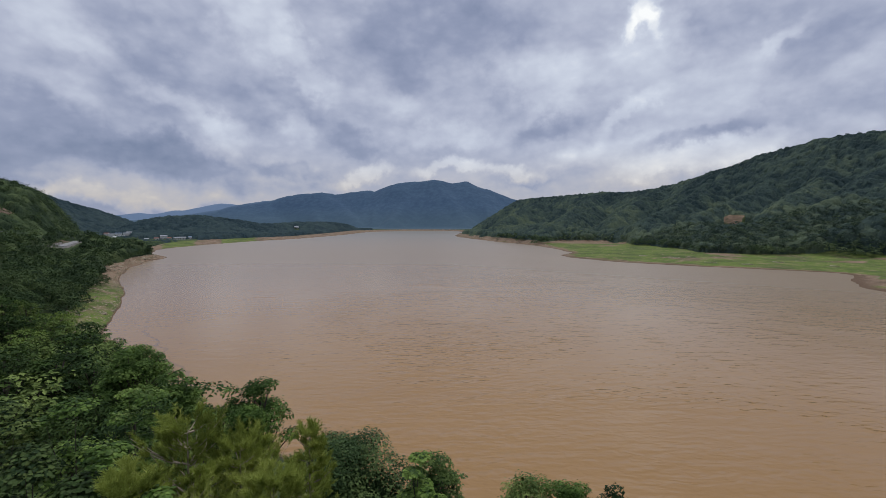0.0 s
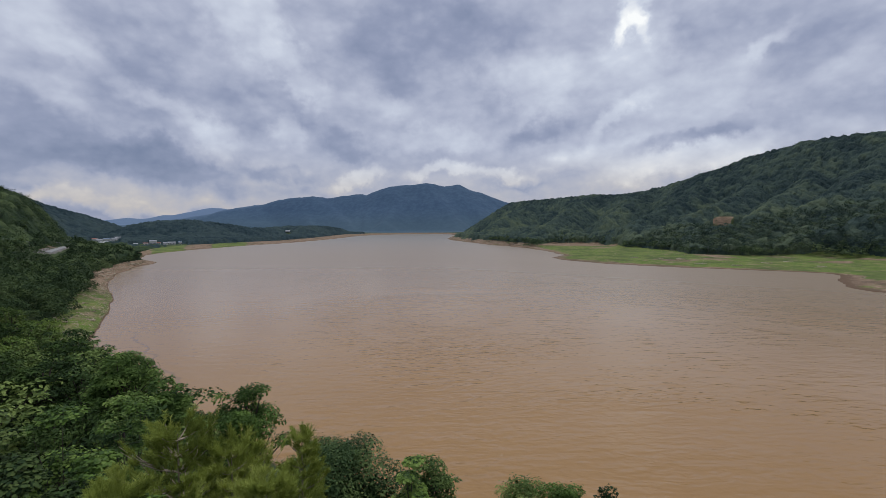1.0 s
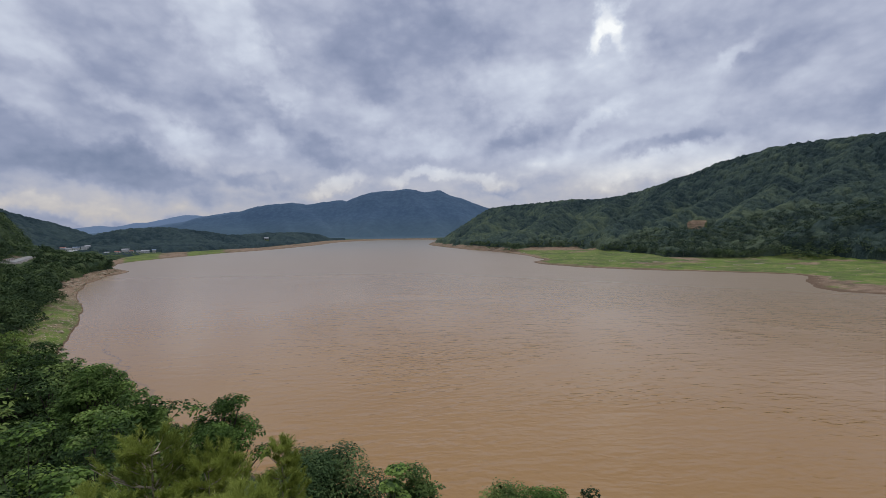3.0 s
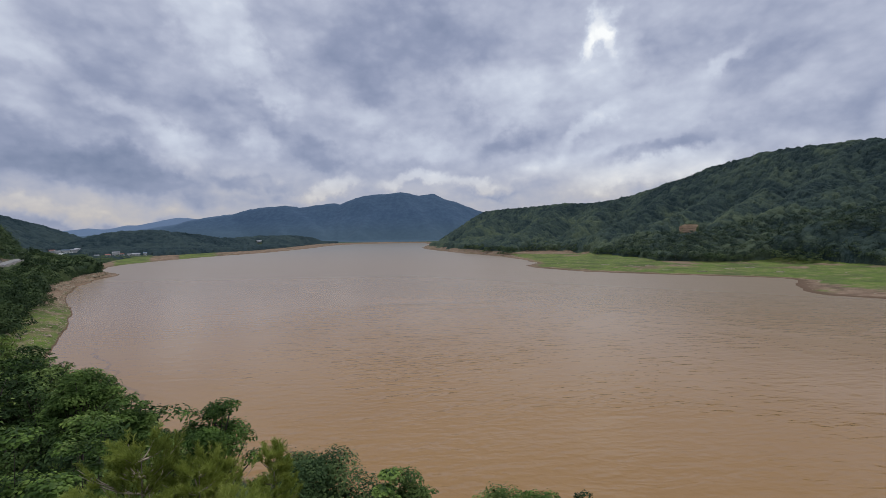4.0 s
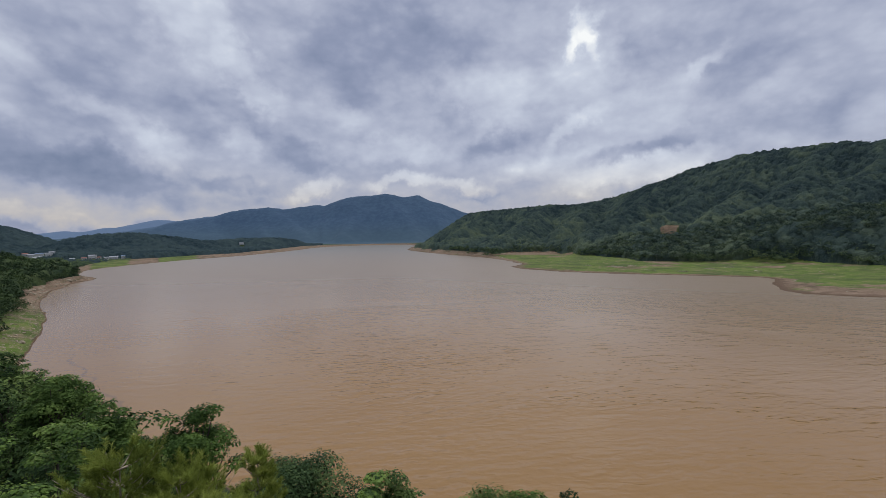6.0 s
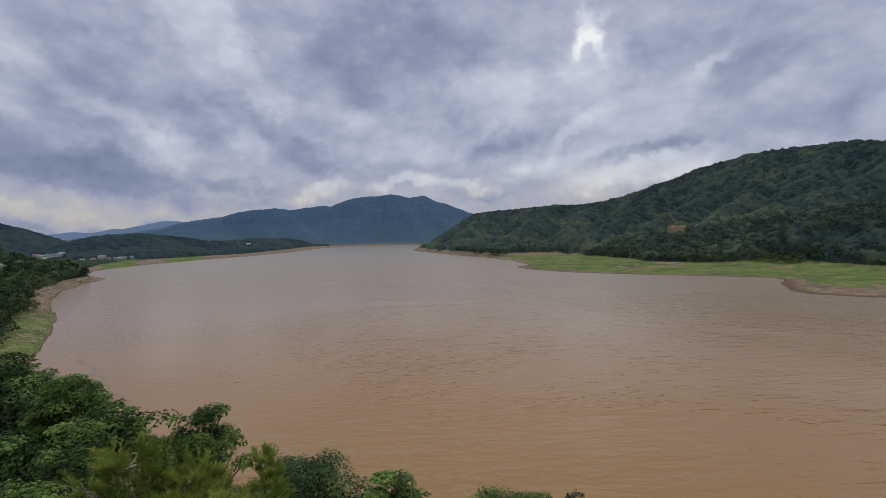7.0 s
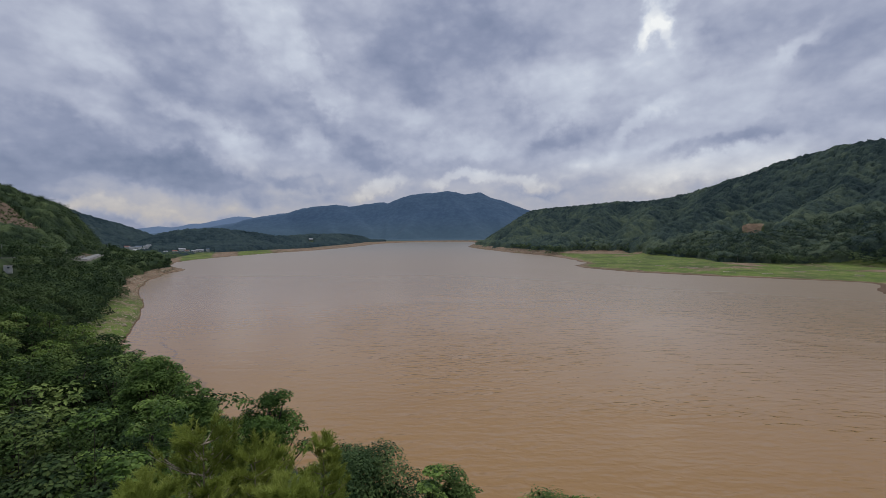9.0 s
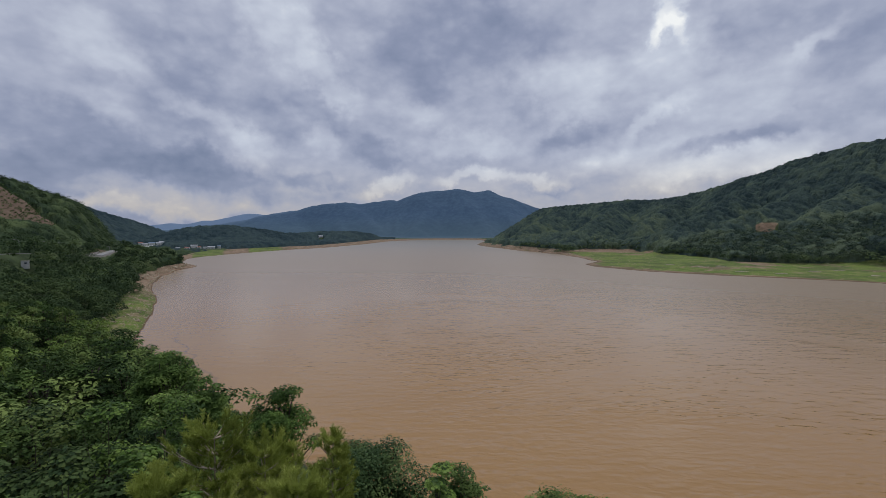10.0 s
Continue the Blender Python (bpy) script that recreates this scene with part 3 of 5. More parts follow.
def land(x, y):
    """Height of the ground, metres from the shore and width of the open strip."""
    d, r, az = from_shore(x, y), np.hypot(x, y), np.degrees(np.arctan2(x, y))
    d = d + fbm(x, y, 26, 4, 5) * np.clip(r / 120, 0.5, 5.0)
    near = 1 - ease(r, 85, 135)
    width = np.interp(az, STRIP_AZ, STRIP_WIDTH) * (1 - near) + 4 * near
    rise = np.interp(az, STRIP_AZ, STRIP_RISE) * (1 - near) + 2.2 * near
    over = np.maximum(d, 0)
    beach = np.where(over < width, rise * (over / width) ** 0.8, rise + (over - width) * 0.03)
    rocky = (az < -30) & (r > 110) & (r < 620)
    beach = beach + np.where(rocky, ease(over, 0.5, 4) * (1.0 * fbm(x, y, 8, 4, 8) + 0.5), 0.0)
    hills = np.full(x.shape, -500.0)
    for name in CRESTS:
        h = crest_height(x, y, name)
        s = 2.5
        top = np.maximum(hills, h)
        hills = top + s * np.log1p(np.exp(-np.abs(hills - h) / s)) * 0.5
    gully = np.abs(fbm(x, y, 150, 3, 9)) * 2
    hills = hills + np.clip(hills - 12, 0, 70) * np.where(az > 0, 0.45, 1.0) * (0.16 * fbm(x, y, 230, 4, 3) - 0.22 * (0.5 - gully)) * ease(r, 250, 600) * (1 - 0.7 * ease(r, 950, 1050))
    hills = hills + ease(r, 2600, 3000) * (fbm(x, y, 420, 6, 21) * 0.10 + (np.abs(fbm(x, y, 380, 4, 23)) - 0.12) * 0.16) * np.clip(hills, 0, 260)
    blend = ease(d, width * 0.9, width + 8 + np.interp(az, (-40, -30), (14, 35)) * (1 - near))
    z = beach + blend * np.maximum(hills - beach, 0)
    z = z + blend * fbm(x, y, 9, 3, 4) * 0.5
    off, level, lakeward = from_road(x, y)
    bank = np.maximum(level - 0.3 - 0.42 * (off - 5.5), np.maximum(beach, 0.5 * level - 2))
    z = np.where(lakeward & (off < 120) & (r > 200) & (r < 1000), np.minimum(z, bank), z)
    z = z + (level - 0.3 - z) * (1 - ease(off, 5.5, np.where(lakeward, np.where(r < 380, 24, 12), 42))) * ease(d, 4, 16)
    # a bench dug into the eastern hill
    bench = bench_at(x, y)
    z = z + (46.5 - z) * (1 - ease(bench, 0.6, 1.6))
    bed = np.maximum(d * 0.25, -5.0) - 0.25
    return np.where(d > 0, z, bed), d, width


def slide_at(x, y):
    """How bare the western hillside is: an old landslip and two cuttings above the road."""
    r, az = np.hypot(x, y), np.degrees(np.arctan2(x, y))
    rag = fbm(x, y, 40, 4, 61)
    half = np.interp(az, (-54, -47.7, -45, -43.4), (60, 46, 26, 5)) + 6 * rag
    mid = np.interp(az, (-54, -47.7, -43.4), (550, 546, 526)) + 9 * rag
    slip = (1 - ease(np.abs(r - mid) / np.maximum(half, 1), 0.75, 1.1)) * (1 - ease(az, -44.0, -43.2)) * (az > -60)
    cut = 0 * x
    for a, r0, wide, long in ((-40.9, 515, 0.42, 46), (-38.4, 660, 0.40, 40)):
        cut = np.maximum(cut, (1 - ease(np.abs(az - a - (r - r0) * 0.009) / wide, 0.6, 1.1)) * (1 - ease(np.abs(r - r0) / long, 0.8, 1.1)))
    return np.maximum(np.clip(slip + 0.2 * rag * (slip > 0.05), 0, 1), cut)


def mesh_object(name, verts, faces, mat, parent=None, label="", smooth=False):
    """One mesh object from arrays of corners and of equal-sided faces."""
    me = bpy.data.meshes.new(name)
    verts, faces = np.asarray(verts, np.float32), np.asarray(faces, np.int32)
    k = faces.shape[1]
    me.vertices.add(len(verts))
    me.vertices.foreach_set("co", verts.ravel())
    me.loops.add(faces.size)
    me.loops.foreach_set("vertex_index", faces.ravel())
    me.polygons.add(len(faces))
    me.polygons.foreach_set("loop_start", np.arange(0, faces.size, k, dtype=np.int32))
    me.polygons.foreach_set("use_smooth", np.full(len(faces), smooth))
    me.update(calc_edges=True)
    me.materials.append(mat)
    ob = new(name, me)
    ob.parent = parent
    if label:
        tagged(ob, label)
    return ob


def part(name, bm, mat, parent=None, label=""):
    me = bpy.data.meshes.new(name)
    bm.to_mesh(me)
    bm.free()
    me.materials.append(mat)
    ob = new(name, me)
    ob.parent = parent
    return tagged(ob, label)


def build_ground():
    az = np.radians(np.concatenate([np.arange(-180, -64, 3.0), np.arange(-64, 36, 0.4), np.arange(36, 50, 0.2), np.arange(50, 64, 0.4), np.arange(64, 180, 3.0)]))
    r = np.concatenate([[0.0], np.geomspace(1.5, 150, 80), np.geomspace(150.9, 1500, 260), np.geomspace(1510, 2800, 120), np.geomspace(2840, 4950, 60)])
    A, R = np.meshgrid(az, r, indexing="ij")
    x, y = R * np.sin(A), R * np.cos(A)
    z, d, width = land(x, y)
    na, nr = A.shape
    i, j = np.meshgrid(np.arange(na), np.arange(nr - 1), indexing="ij")
    i2 = (i + 1) % na
    faces = np.stack([i * nr + j, i2 * nr + j, i2 * nr + j + 1, i * nr + j + 1], -1).reshape(-1, 4)
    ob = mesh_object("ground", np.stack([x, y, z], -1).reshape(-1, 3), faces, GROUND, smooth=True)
    deg = np.degrees(A)
    strip = 1 - ease(d, width * 0.9, width * 1.1 + 4)
    east = (0.45 * ease(deg, 6, 9) + 0.55 * ease(deg, 11, 14.5)) * (1 - ease(R, 700, 800))
    west = (1 - ease(deg, -34, -31)) * (1 - ease(R, 270, 350)) * ease(R, 100, 140)
    field = ease(deg, -33, -32) * (1 - ease(deg, -24, -21.5)) * ease(R, 450, 560)
    field = field * (1 - 0.9 * ease(deg, -29.6, -28.8) * (1 - ease(deg, -27.0, -26.2)))
    grass = strip * np.clip(east + west + field * 0.9, 0, 1)
    bare = strip * np.clip(1 - east - west - 0.8 * field, 0, 1)
    bare = bare + strip * west * 0.42 + strip * east * (0.12 + 0.28 * ease(d / width + 0.25 * fbm(x, y, 60, 3, 27), 0.6, 1.0) + 0.45 * ease(fbm(x, y, 40, 4, 63), 0.1, 0.5) + 0.55 * (1 - ease(d + 8 * fbm(x, y, 20, 3, 64), 5, 18)))
    bare = np.clip(bare, 0, 1)
    bare, grass = bare * ease(R, 110, 150), grass * ease(R, 100, 140)
    bare = np.maximum(bare, 0.85 * slide_at(x, y))
    bare = np.maximum(bare, 0.95 * (1 - ease(cutting_at(x, y), 0.8, 1.05)))
    # share of the haze blue in the colour, growing with distance
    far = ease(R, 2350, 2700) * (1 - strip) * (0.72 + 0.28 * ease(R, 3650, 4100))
    earth = np.maximum(slide_at(x, y), 0.2 * (1 - ease(cutting_at(x, y), 0.8, 1.05)))
    earth = np.maximum(0.8 * earth, 0.4 * west * strip * ease(fbm(x, y, 9, 3, 15), -0.2, 0.5))
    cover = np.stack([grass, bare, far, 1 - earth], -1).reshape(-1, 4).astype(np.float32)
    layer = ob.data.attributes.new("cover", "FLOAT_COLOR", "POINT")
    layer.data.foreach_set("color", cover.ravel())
    return tagged(ob, "wooded hills and open grass strips round a reservoir", "ground", kind="structure")


def build_water():
    bm = bmesh.new()
    bmesh.ops.create_grid(bm, x_segments=8, y_segments=8, size=1)
    for v in bm.verts:
        v.co = (v.co.x * 2400, 1200 + v.co.y * 1500, 0.0)
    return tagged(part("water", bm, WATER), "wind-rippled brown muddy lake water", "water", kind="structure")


ground, water = build_ground(), build_water()


# ---- woods on the slopes ----
def scatter(rng, box, gap, test):
    """Places on a shaken grid in a box, kept where test says so."""
    x0, y0, x1, y1 = box
    gx, gy = np.meshgrid(np.arange(x0, x1, gap), np.arange(y0, y1, gap))
    x = (gx + rng.uniform(-0.45, 0.45, gx.shape) * gap).ravel()
    y = (gy + rng.uniform(-0.45, 0.45, gx.shape) * gap).ravel()
    keep = test(x, y)
    return x[keep], y[keep]


def wooded(lo, hi, az0, az1):
    def test(x, y):
        r, az = np.hypot(x, y), np.degrees(np.arctan2(x, y))
        ok = (r > lo) & (r < hi) & (az > az0) & (az < az1)
        z, d, width = np.zeros_like(x), np.zeros_like(x), np.ones_like(x)
        z[ok], d[ok], width[ok] = land(x[ok], y[ok])
        ok &= d > width + 0.5
        step = 4.0
        fx, fy = x / np.maximum(r, 1) * step, y / np.maximum(r, 1) * step
        zb = np.zeros_like(x)
        zb[ok] = land(x[ok] + fx[ok], y[ok] + fy[ok])[0]
        ok &= (zb - z) / step > -0.22
        return ok & open_land(x, y, z)
    return test


def open_land(x, y, z):
    """False where no tree grows: the slide and cuttings on the western hill, the road, the bench and the village."""
    r, az = np.hypot(x, y), np.degrees(np.arctan2(x, y))
    slide = slide_at(x, y) + 0.5 * fbm(x, y, 15, 3, 52) > 0.62
    village = ((az > -37.6) & (az < -35.2) & (r > 860) & (r < 1150)) | ((az > -34.4) & (az < -29) & (r > 880) & (r < 965))
    bench = (cutting_at(x, y) < 1.0) | (np.hypot(((x - 399) * 0.84 - (y - 607) * 0.54) / 18, ((x - 399) * 0.54 + (y - 607) * 0.84) / 20) < 1)
    village |= (np.abs(az + 18.3) < 0.32) & (r > 1470) & (r < 1512)
    off, _, lakeward = from_road(x, y)
    clear = off > np.where(lakeward & (az > -42.6) & (az < -39.7), 20, 8.5)
    # a gap towards the lake in front of the hut
    hx, hy = bearing(-46.25, 254)[:2]
    glade = np.hypot(((x - hx) * 0.69 + (y - hy) * 0.72) / 4.5, ((x - hx) * -0.72 + (y - hy) * 0.69) / 20) < 1
    return ~slide & ~village & ~bench & ~glade & clear


def crowns(x, y, cell, seed):
    """Nearest tree on a shaken grid: distance in cells from its stem, and its own random number."""
    cx, cy = np.floor(x / cell), np.floor(y / cell)
    best, tone = np.full(x.shape, 9.0), np.zeros(x.shape)
    for i in (-1, 0, 1):
        for j in (-1, 0, 1):
            px = cx + i + 0.5 + 0.75 * (lattice(cx + i, cy + j, seed) - 0.5)
            py = cy + j + 0.5 + 0.75 * (lattice(cx + i, cy + j, seed + 1) - 0.5)
            own = lattice(cx + i, cy + j, seed + 2)
            off = np.hypot(x / cell - px, y / cell - py) / (0.62 + 0.38 * own)
            tone = np.where(off < best, own, tone)
            best = np.minimum(best, off)
    return best, tone


def canopy(name, az0, az1, r0, r1, daz, dr, cell, height, mat, label, seed, sprays, spray, dome_share=0.7):
    """A closed wood seen from outside: one sheet of domed crowns over the ground."""
    az = np.radians(np.arange(az0, az1, daz))
    r = np.exp(np.arange(np.log(r0), np.log(r1), dr))
    A, R = np.meshgrid(az, r, indexing="ij")
    shake = np.random.default_rng(seed)
    A = A + shake.uniform(-0.2, 0.2, A.shape) * np.radians(daz)
    R = R * (1 + shake.uniform(-0.2, 0.2, A.shape) * dr)
    x, y = R * np.sin(A), R * np.cos(A)
    z, d, width = land(x, y)
    tree = (d > width + 0.5 + (15 if az0 > 0 else 5) * fbm(x, y, 34, 3, 88)) & open_land(x, y, z)
    off, tone = crowns(x, y, cell, seed)
    dome = np.clip(1 - off ** 2, 0, 1) ** 0.5
    big, tone2 = crowns(x, y, cell * 2.7, seed + 40)
    lift = 0.72 + 0.5 * tone + 0.15 * np.sqrt(np.clip(1 - big ** 2, 0, 1)) + 0.2 * fbm(x, y, 60, 3, 71)
    if r0 < 400:
        lift = lift * (0.4 + 0.6 * ease(R, r0, r0 * 1.25))
    lift = np.where((R < 885) & (R > 700) & (A > np.radians(-34.6)) & (A < np.radians(-28.8)), 0.4 * lift, lift)
    leaf = fbm(x, y, cell * 0.45, 2, seed + 5)
    inner = tree.astype(float)
    inner[:, 0] = 0
    for _ in range(7):
        inner[1:-1] = (inner[:-2] + inner[1:-1] + inner[2:]) / 3
    for _ in range(5):
        inner[:, 1:-1] = (inner[:, :-2] + inner[:, 1:-1] + inner[:, 2:]) / 3
    inner = inner + 0.25 * fbm(x, y, 12, 2, 33)
    lift = lift * (0.15 + 0.85 * ease(cutting_at(x, y), 0.95, 1.6))
    lift = lift * (0.22 + 0.78 * ease(inner, 0.4, 1.0))
    top = z + height * lift * (1 - dome_share + dome_share * dome) + leaf * height * 0.05
    top = np.where(tree, top, z - 0.6)
    na, nr = A.shape
    i, j = np.meshgrid(np.arange(na - 1), np.arange(nr - 1), indexing="ij")
    faces = np.stack([i * nr + j, (i + 1) * nr + j, (i + 1) * nr + j + 1, i * nr + j + 1], -1).reshape(-1, 4)
    kept = tree.ravel()[faces].any(1)
    faces = faces[kept]
    used, back_to = np.unique(faces, return_inverse=True)
    verts = np.stack([x, y, top], -1).reshape(-1, 3)[used]
    faces = back_to.reshape(-1, 4)
    tones = (0.65 * tone + 0.35 * tone2).ravel()[used]
    # leafy sprays that stand out of the crowns
    leafy = np.nonzero(tree.ravel()[used] & (verts[:, 2] > z.ravel()[used] + 1.5))[0]
    reach = np.hypot(verts[leafy, 0], verts[leafy, 1])
    pick = shake.choice(leafy, sprays, p=reach / reach.sum())
    step = reach.mean() * np.radians(daz)
    at = verts[pick] + shake.normal(size=(sprays, 3)) * np.array([step, step, 0.25])
    size = spray * shake.uniform(0.7, 1.3, sprays) * np.clip(np.hypot(at[:, 0], at[:, 1]) / 700, 0.75, 1.3)
    outward = -at / np.maximum(np.hypot(at[:, 0], at[:, 1]), 1)[:, None] * np.array([0.3, 0.3, 0])
    facing = shake.normal(size=(sprays, 3)) * 0.25 + outward + np.array([0, 0, 0.9])
    facing /= np.linalg.norm(facing, axis=1)[:, None]
    side = np.cross(facing, shake.normal(size=(sprays, 3)))
    side *= (size / np.linalg.norm(side, axis=1))[:, None] * 0.5
    along = np.cross(facing, side)
    at = at + facing * (size * 0.18)[:, None]
    cards = np.stack([at - along, at + side * 0.8, at + along, at - side * 0.8], 1).reshape(-1, 3)
    faces = np.concatenate([faces, len(verts) + np.arange(4 * sprays).reshape(-1, 4)])
    tones = np.concatenate([tones, np.repeat(np.clip(tones[pick] + shake.uniform(-0.15, 0.25, sprays), 0, 1), 4)])
    ob = mesh_object(name, np.concatenate([verts, cards]), faces, mat)
    layer = ob.data.attributes.new("tone", "FLOAT", "POINT")
    layer.data.foreach_set("value", tones.astype(np.float32))
    return tagged(ob, label, "woods", kind="stuff")


rng = np.random.default_rng(4)
canopy("hillside_woods", 1, 62, 430, 1560, 0.12, 0.0039, 8.0, 8.4, WOODS, "dense dark green mixed woods on the eastern hill", 5, 60000, 1.8)
canopy("hillside_woods", -66, -30.5, 290, 860, 0.14, 0.0045, 6.6, 7.0, WEST_WOODS, "dense green mixed woods on the western hill above the road", 7, 40000, 1.5)
canopy("hillside_woods", -50, -9, 800, 2400, 0.13, 0.0046, 8.0, 8.0, HAZY_WOODS, "dark green woods tinted hazy blue on the low hill beyond the bay", 8, 15000, 1.8, 0.55)


# ---- plants with leaves ----
def unit(v):
    return v / np.maximum(np.linalg.norm(v, axis=-1, keepdims=True), 1e-9)


def leaf_kites(c, normal, size, rng, wide=0.55, droop=0.25, broad=False):
    """Folded leaves at c that face along normal: four corners, or six for broad ones."""
    n = len(c)
    side = unit(np.cross(normal, rng.normal(size=(n, 3))))
    along = np.cross(side, normal)
    s = (size * rng.uniform(0.7, 1.3, n))[:, None]
    tip = c + along * s * 0.55 - normal * s * droop * 0.5
    back = c - along * s * 0.45
    if broad:
        half = side * s * wide * 0.5
        low, high = c - along * s * 0.22 + normal * s * 0.05, c + along * s * 0.22 + normal * s * 0.03
        v = np.stack([back, low + half, high + half * 0.85, tip, high - half * 0.85, low - half], 1).reshape(-1, 3)
        return v, np.arange(6 * n).reshape(-1, 6)
    left = c + side * s * wide * 0.5 + normal * s * 0.08
    right = c - side * s * wide * 0.5 + normal * s * 0.08
    v = np.stack([back, left, tip, right], 1).reshape(-1, 3)
    return v, np.arange(4 * n).reshape(-1, 4)


def puffs_for(rng, radius, height, count, small=1.0, low=False):
    """Centres and radii of the leafy boughs of one crown whose foot is at z = 0."""
    d = unit(rng.normal(size=(count, 3)))
    d[:, 2] = d[:, 2] * 0.95 + 0.05 if low else np.abs(d[:, 2]) * 1.1 - 0.25
    reach = (rng.uniform(0.3, 1.15, count) ** 0.75)[:, None]
    c = d * reach * np.array([radius, radius, height * 0.5]) + np.array([0, 0, height * 0.5])
    size = rng.uniform(0.26, 0.46, count) * radius * small
    c[:, 2] *= height / np.max(c[:, 2] + size * 0.7)
    c[:, :2] *= radius / np.percentile(np.hypot(c[:, 0], c[:, 1]) + size, 85)
    return c, size


def crown_leaves(rng, puffs, radii, count, size, wide=0.55, up=0.8, flat=0.55, broad=False):
    share = radii ** 2 / np.sum(radii ** 2)
    pick = rng.choice(len(puffs), count, p=share)
    d = unit(rng.normal(size=(count, 3)))
    d[:, 2] = np.where(d[:, 2] < -0.2, -d[:, 2], d[:, 2])
    shell = rng.uniform(0.45, 1.1, count) ** 0.6 * np.where(rng.random(count) < 0.12, rng.uniform(1.0, 1.3, count), 1.0)
    c = puffs[pick] + d * (radii[pick] * shell)[:, None] * np.array([1, 1, flat])
    nrm = unit(d * 0.9 + np.array([0, 0, up]) + rng.normal(size=(count, 3)) * 0.30)
    return leaf_kites(c, nrm, size, rng, wide, broad=broad)


def tube(points, radii, sides=6):
    """A tapered limb along points."""
    p = np.asarray(points, float)
    vs, fs = [], []
    for k, (q, r) in enumerate(zip(p, radii)):
        d = unit((p[min(k + 1, len(p) - 1)] - p[max(k - 1, 0)])[None])[0]
        a = unit(np.cross(d, [0.3, 0.9, 0.1])[None])[0]
        b = np.cross(d, a)
        for s in range(sides):
            t = 2 * np.pi * s / sides
            vs.append(q + (a * np.cos(t) + b * np.sin(t)) * r)
        if k:
            o = (k - 1) * sides
            fs += [[o + s, o + (s + 1) % sides, o + sides + (s + 1) % sides, o + sides + s] for s in range(sides)]
    return np.array(vs), np.array(fs)


def join(pieces):
    vs, fs, base = [], [], 0
    for v, f in pieces:
        vs.append(v)
        fs.append(f + base)
        base += len(v)
    return np.concatenate(vs), np.concatenate(fs)


def limbs(rng, foot, puffs, thick):
    """Branches that fork from the trunk's upper half to each bough."""
    out = []
    for c in puffs:
        z = foot + (c[2] - foot) * rng.uniform(0.15, 0.5)
        a = np.array([0, 0, z])
        m = a * 0.45 + c * 0.55 + np.array([0, 0, 0.12]) * thick * 10
        out.append(tube([a, m, c], [thick * 0.3, thick * 0.2, thick * 0.07], 4))
    return out


def broadleaf_tree(seed, height, radius, leaves, size, mat, label, boughs=26, bole=0.3, wide=0.55, category="tree", name="tree", single=False, plump=0.72):
    """A tree of its own: trunk, branches and a crown of leaves, foot at its origin."""
    rng = np.random.default_rng(seed)
    root = tagged(new(name), label, category)
    foot = max(height * bole, height - 3.2 * radius)
    puffs, radii = puffs_for(rng, radius, height - foot, boughs, plump if single else 0.85, bole < 0.2)
    puffs = puffs + np.array([0, 0, foot])
    heart = np.array([[0, 0, foot + (height - foot) * s] for s in (0.3, 0.62)])
    thick = 0.022 * height + 0.02
    lean = rng.normal(size=2) * 0.04 * height
    trunk = tube([[0, 0, -0.6], [lean[0] * 0.3, lean[1] * 0.3, foot * 0.6], [0, 0, height * 0.8]], [thick * 1.3, thick, thick * 0.35], 8)
    boughs_made = limbs(rng, foot * 0.7, puffs, thick)
    if single:
        for piece in boughs_made:
            mesh_object("branch", *piece, BARK, root, smooth=True)
    else:
        trunk = join([trunk, *boughs_made])
    mesh_object("trunk", *trunk, BARK, root, smooth=True)
    mesh_object("crown", *crown_leaves(rng, np.concatenate([puffs, heart]), np.append(radii, [radius * 0.62, radius * 0.55]), leaves, size, wide, flat=0.8 if single else 0.55, broad=single), mat, root)
    return root


def stand(az, r, sink=0.0):
    """The point of the ground at a bearing and a distance."""
    p = bearing(az, r)
    return Vector((p.x, p.y, float(land(np.array([p.x]), np.array([p.y]))[0][0]) - sink))


# highest angle at which the tops of the near woods stand, by bearing
TOP_AZ = (-65, -50, -45, -42, -40, -38.6, -36.5, -34.2, -33.0, -31.5, -30, -28, -26, -22)
TOP_EL = (-3.0, -3.8, -4.2, -5.0, -7.5, -10.6, -12.3, -13.6, -15.0, -17.0, -18.5, -20.5, -21.0, -22.5)

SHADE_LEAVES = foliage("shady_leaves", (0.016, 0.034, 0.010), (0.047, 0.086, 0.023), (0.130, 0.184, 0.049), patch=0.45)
BANK_LEAVES = leafy("bank_leaves", (0.018, 0.034, 0.016), (0.046, 0.076, 0.032), (0.098, 0.140, 0.050))
PALE_LEAVES = foliage("pale_leaves", (0.027, 0.051, 0.013), (0.070, 0.114, 0.028), (0.169, 0.224, 0.061), patch=0.45)
VINE_LEAVES = foliage("vine_leaves", (0.026, 0.056, 0.011), (0.088, 0.155, 0.026), (0.235, 0.335, 0.075), patch=0.7, translucent=0.3, rough=0.5, vary=0.35)
NEEDLES = foliage("pine_needles", (0.110, 0.142, 0.026), (0.245, 0.295, 0.056), (0.43, 0.47, 0.12), patch=0.5, translucent=0.4, vary=0.15)
DULL_VINE = foliage("dull_vine_leaves", (0.017, 0.032, 0.009), (0.044, 0.072, 0.020), (0.100, 0.136, 0.036), patch=0.35, vary=0.2)
SMALL_LEAVES = foliage("small_dark_leaves", (0.016, 0.035, 0.011), (0.041, 0.075, 0.025), (0.113, 0.163, 0.052), patch=0.5, vary=0.1)
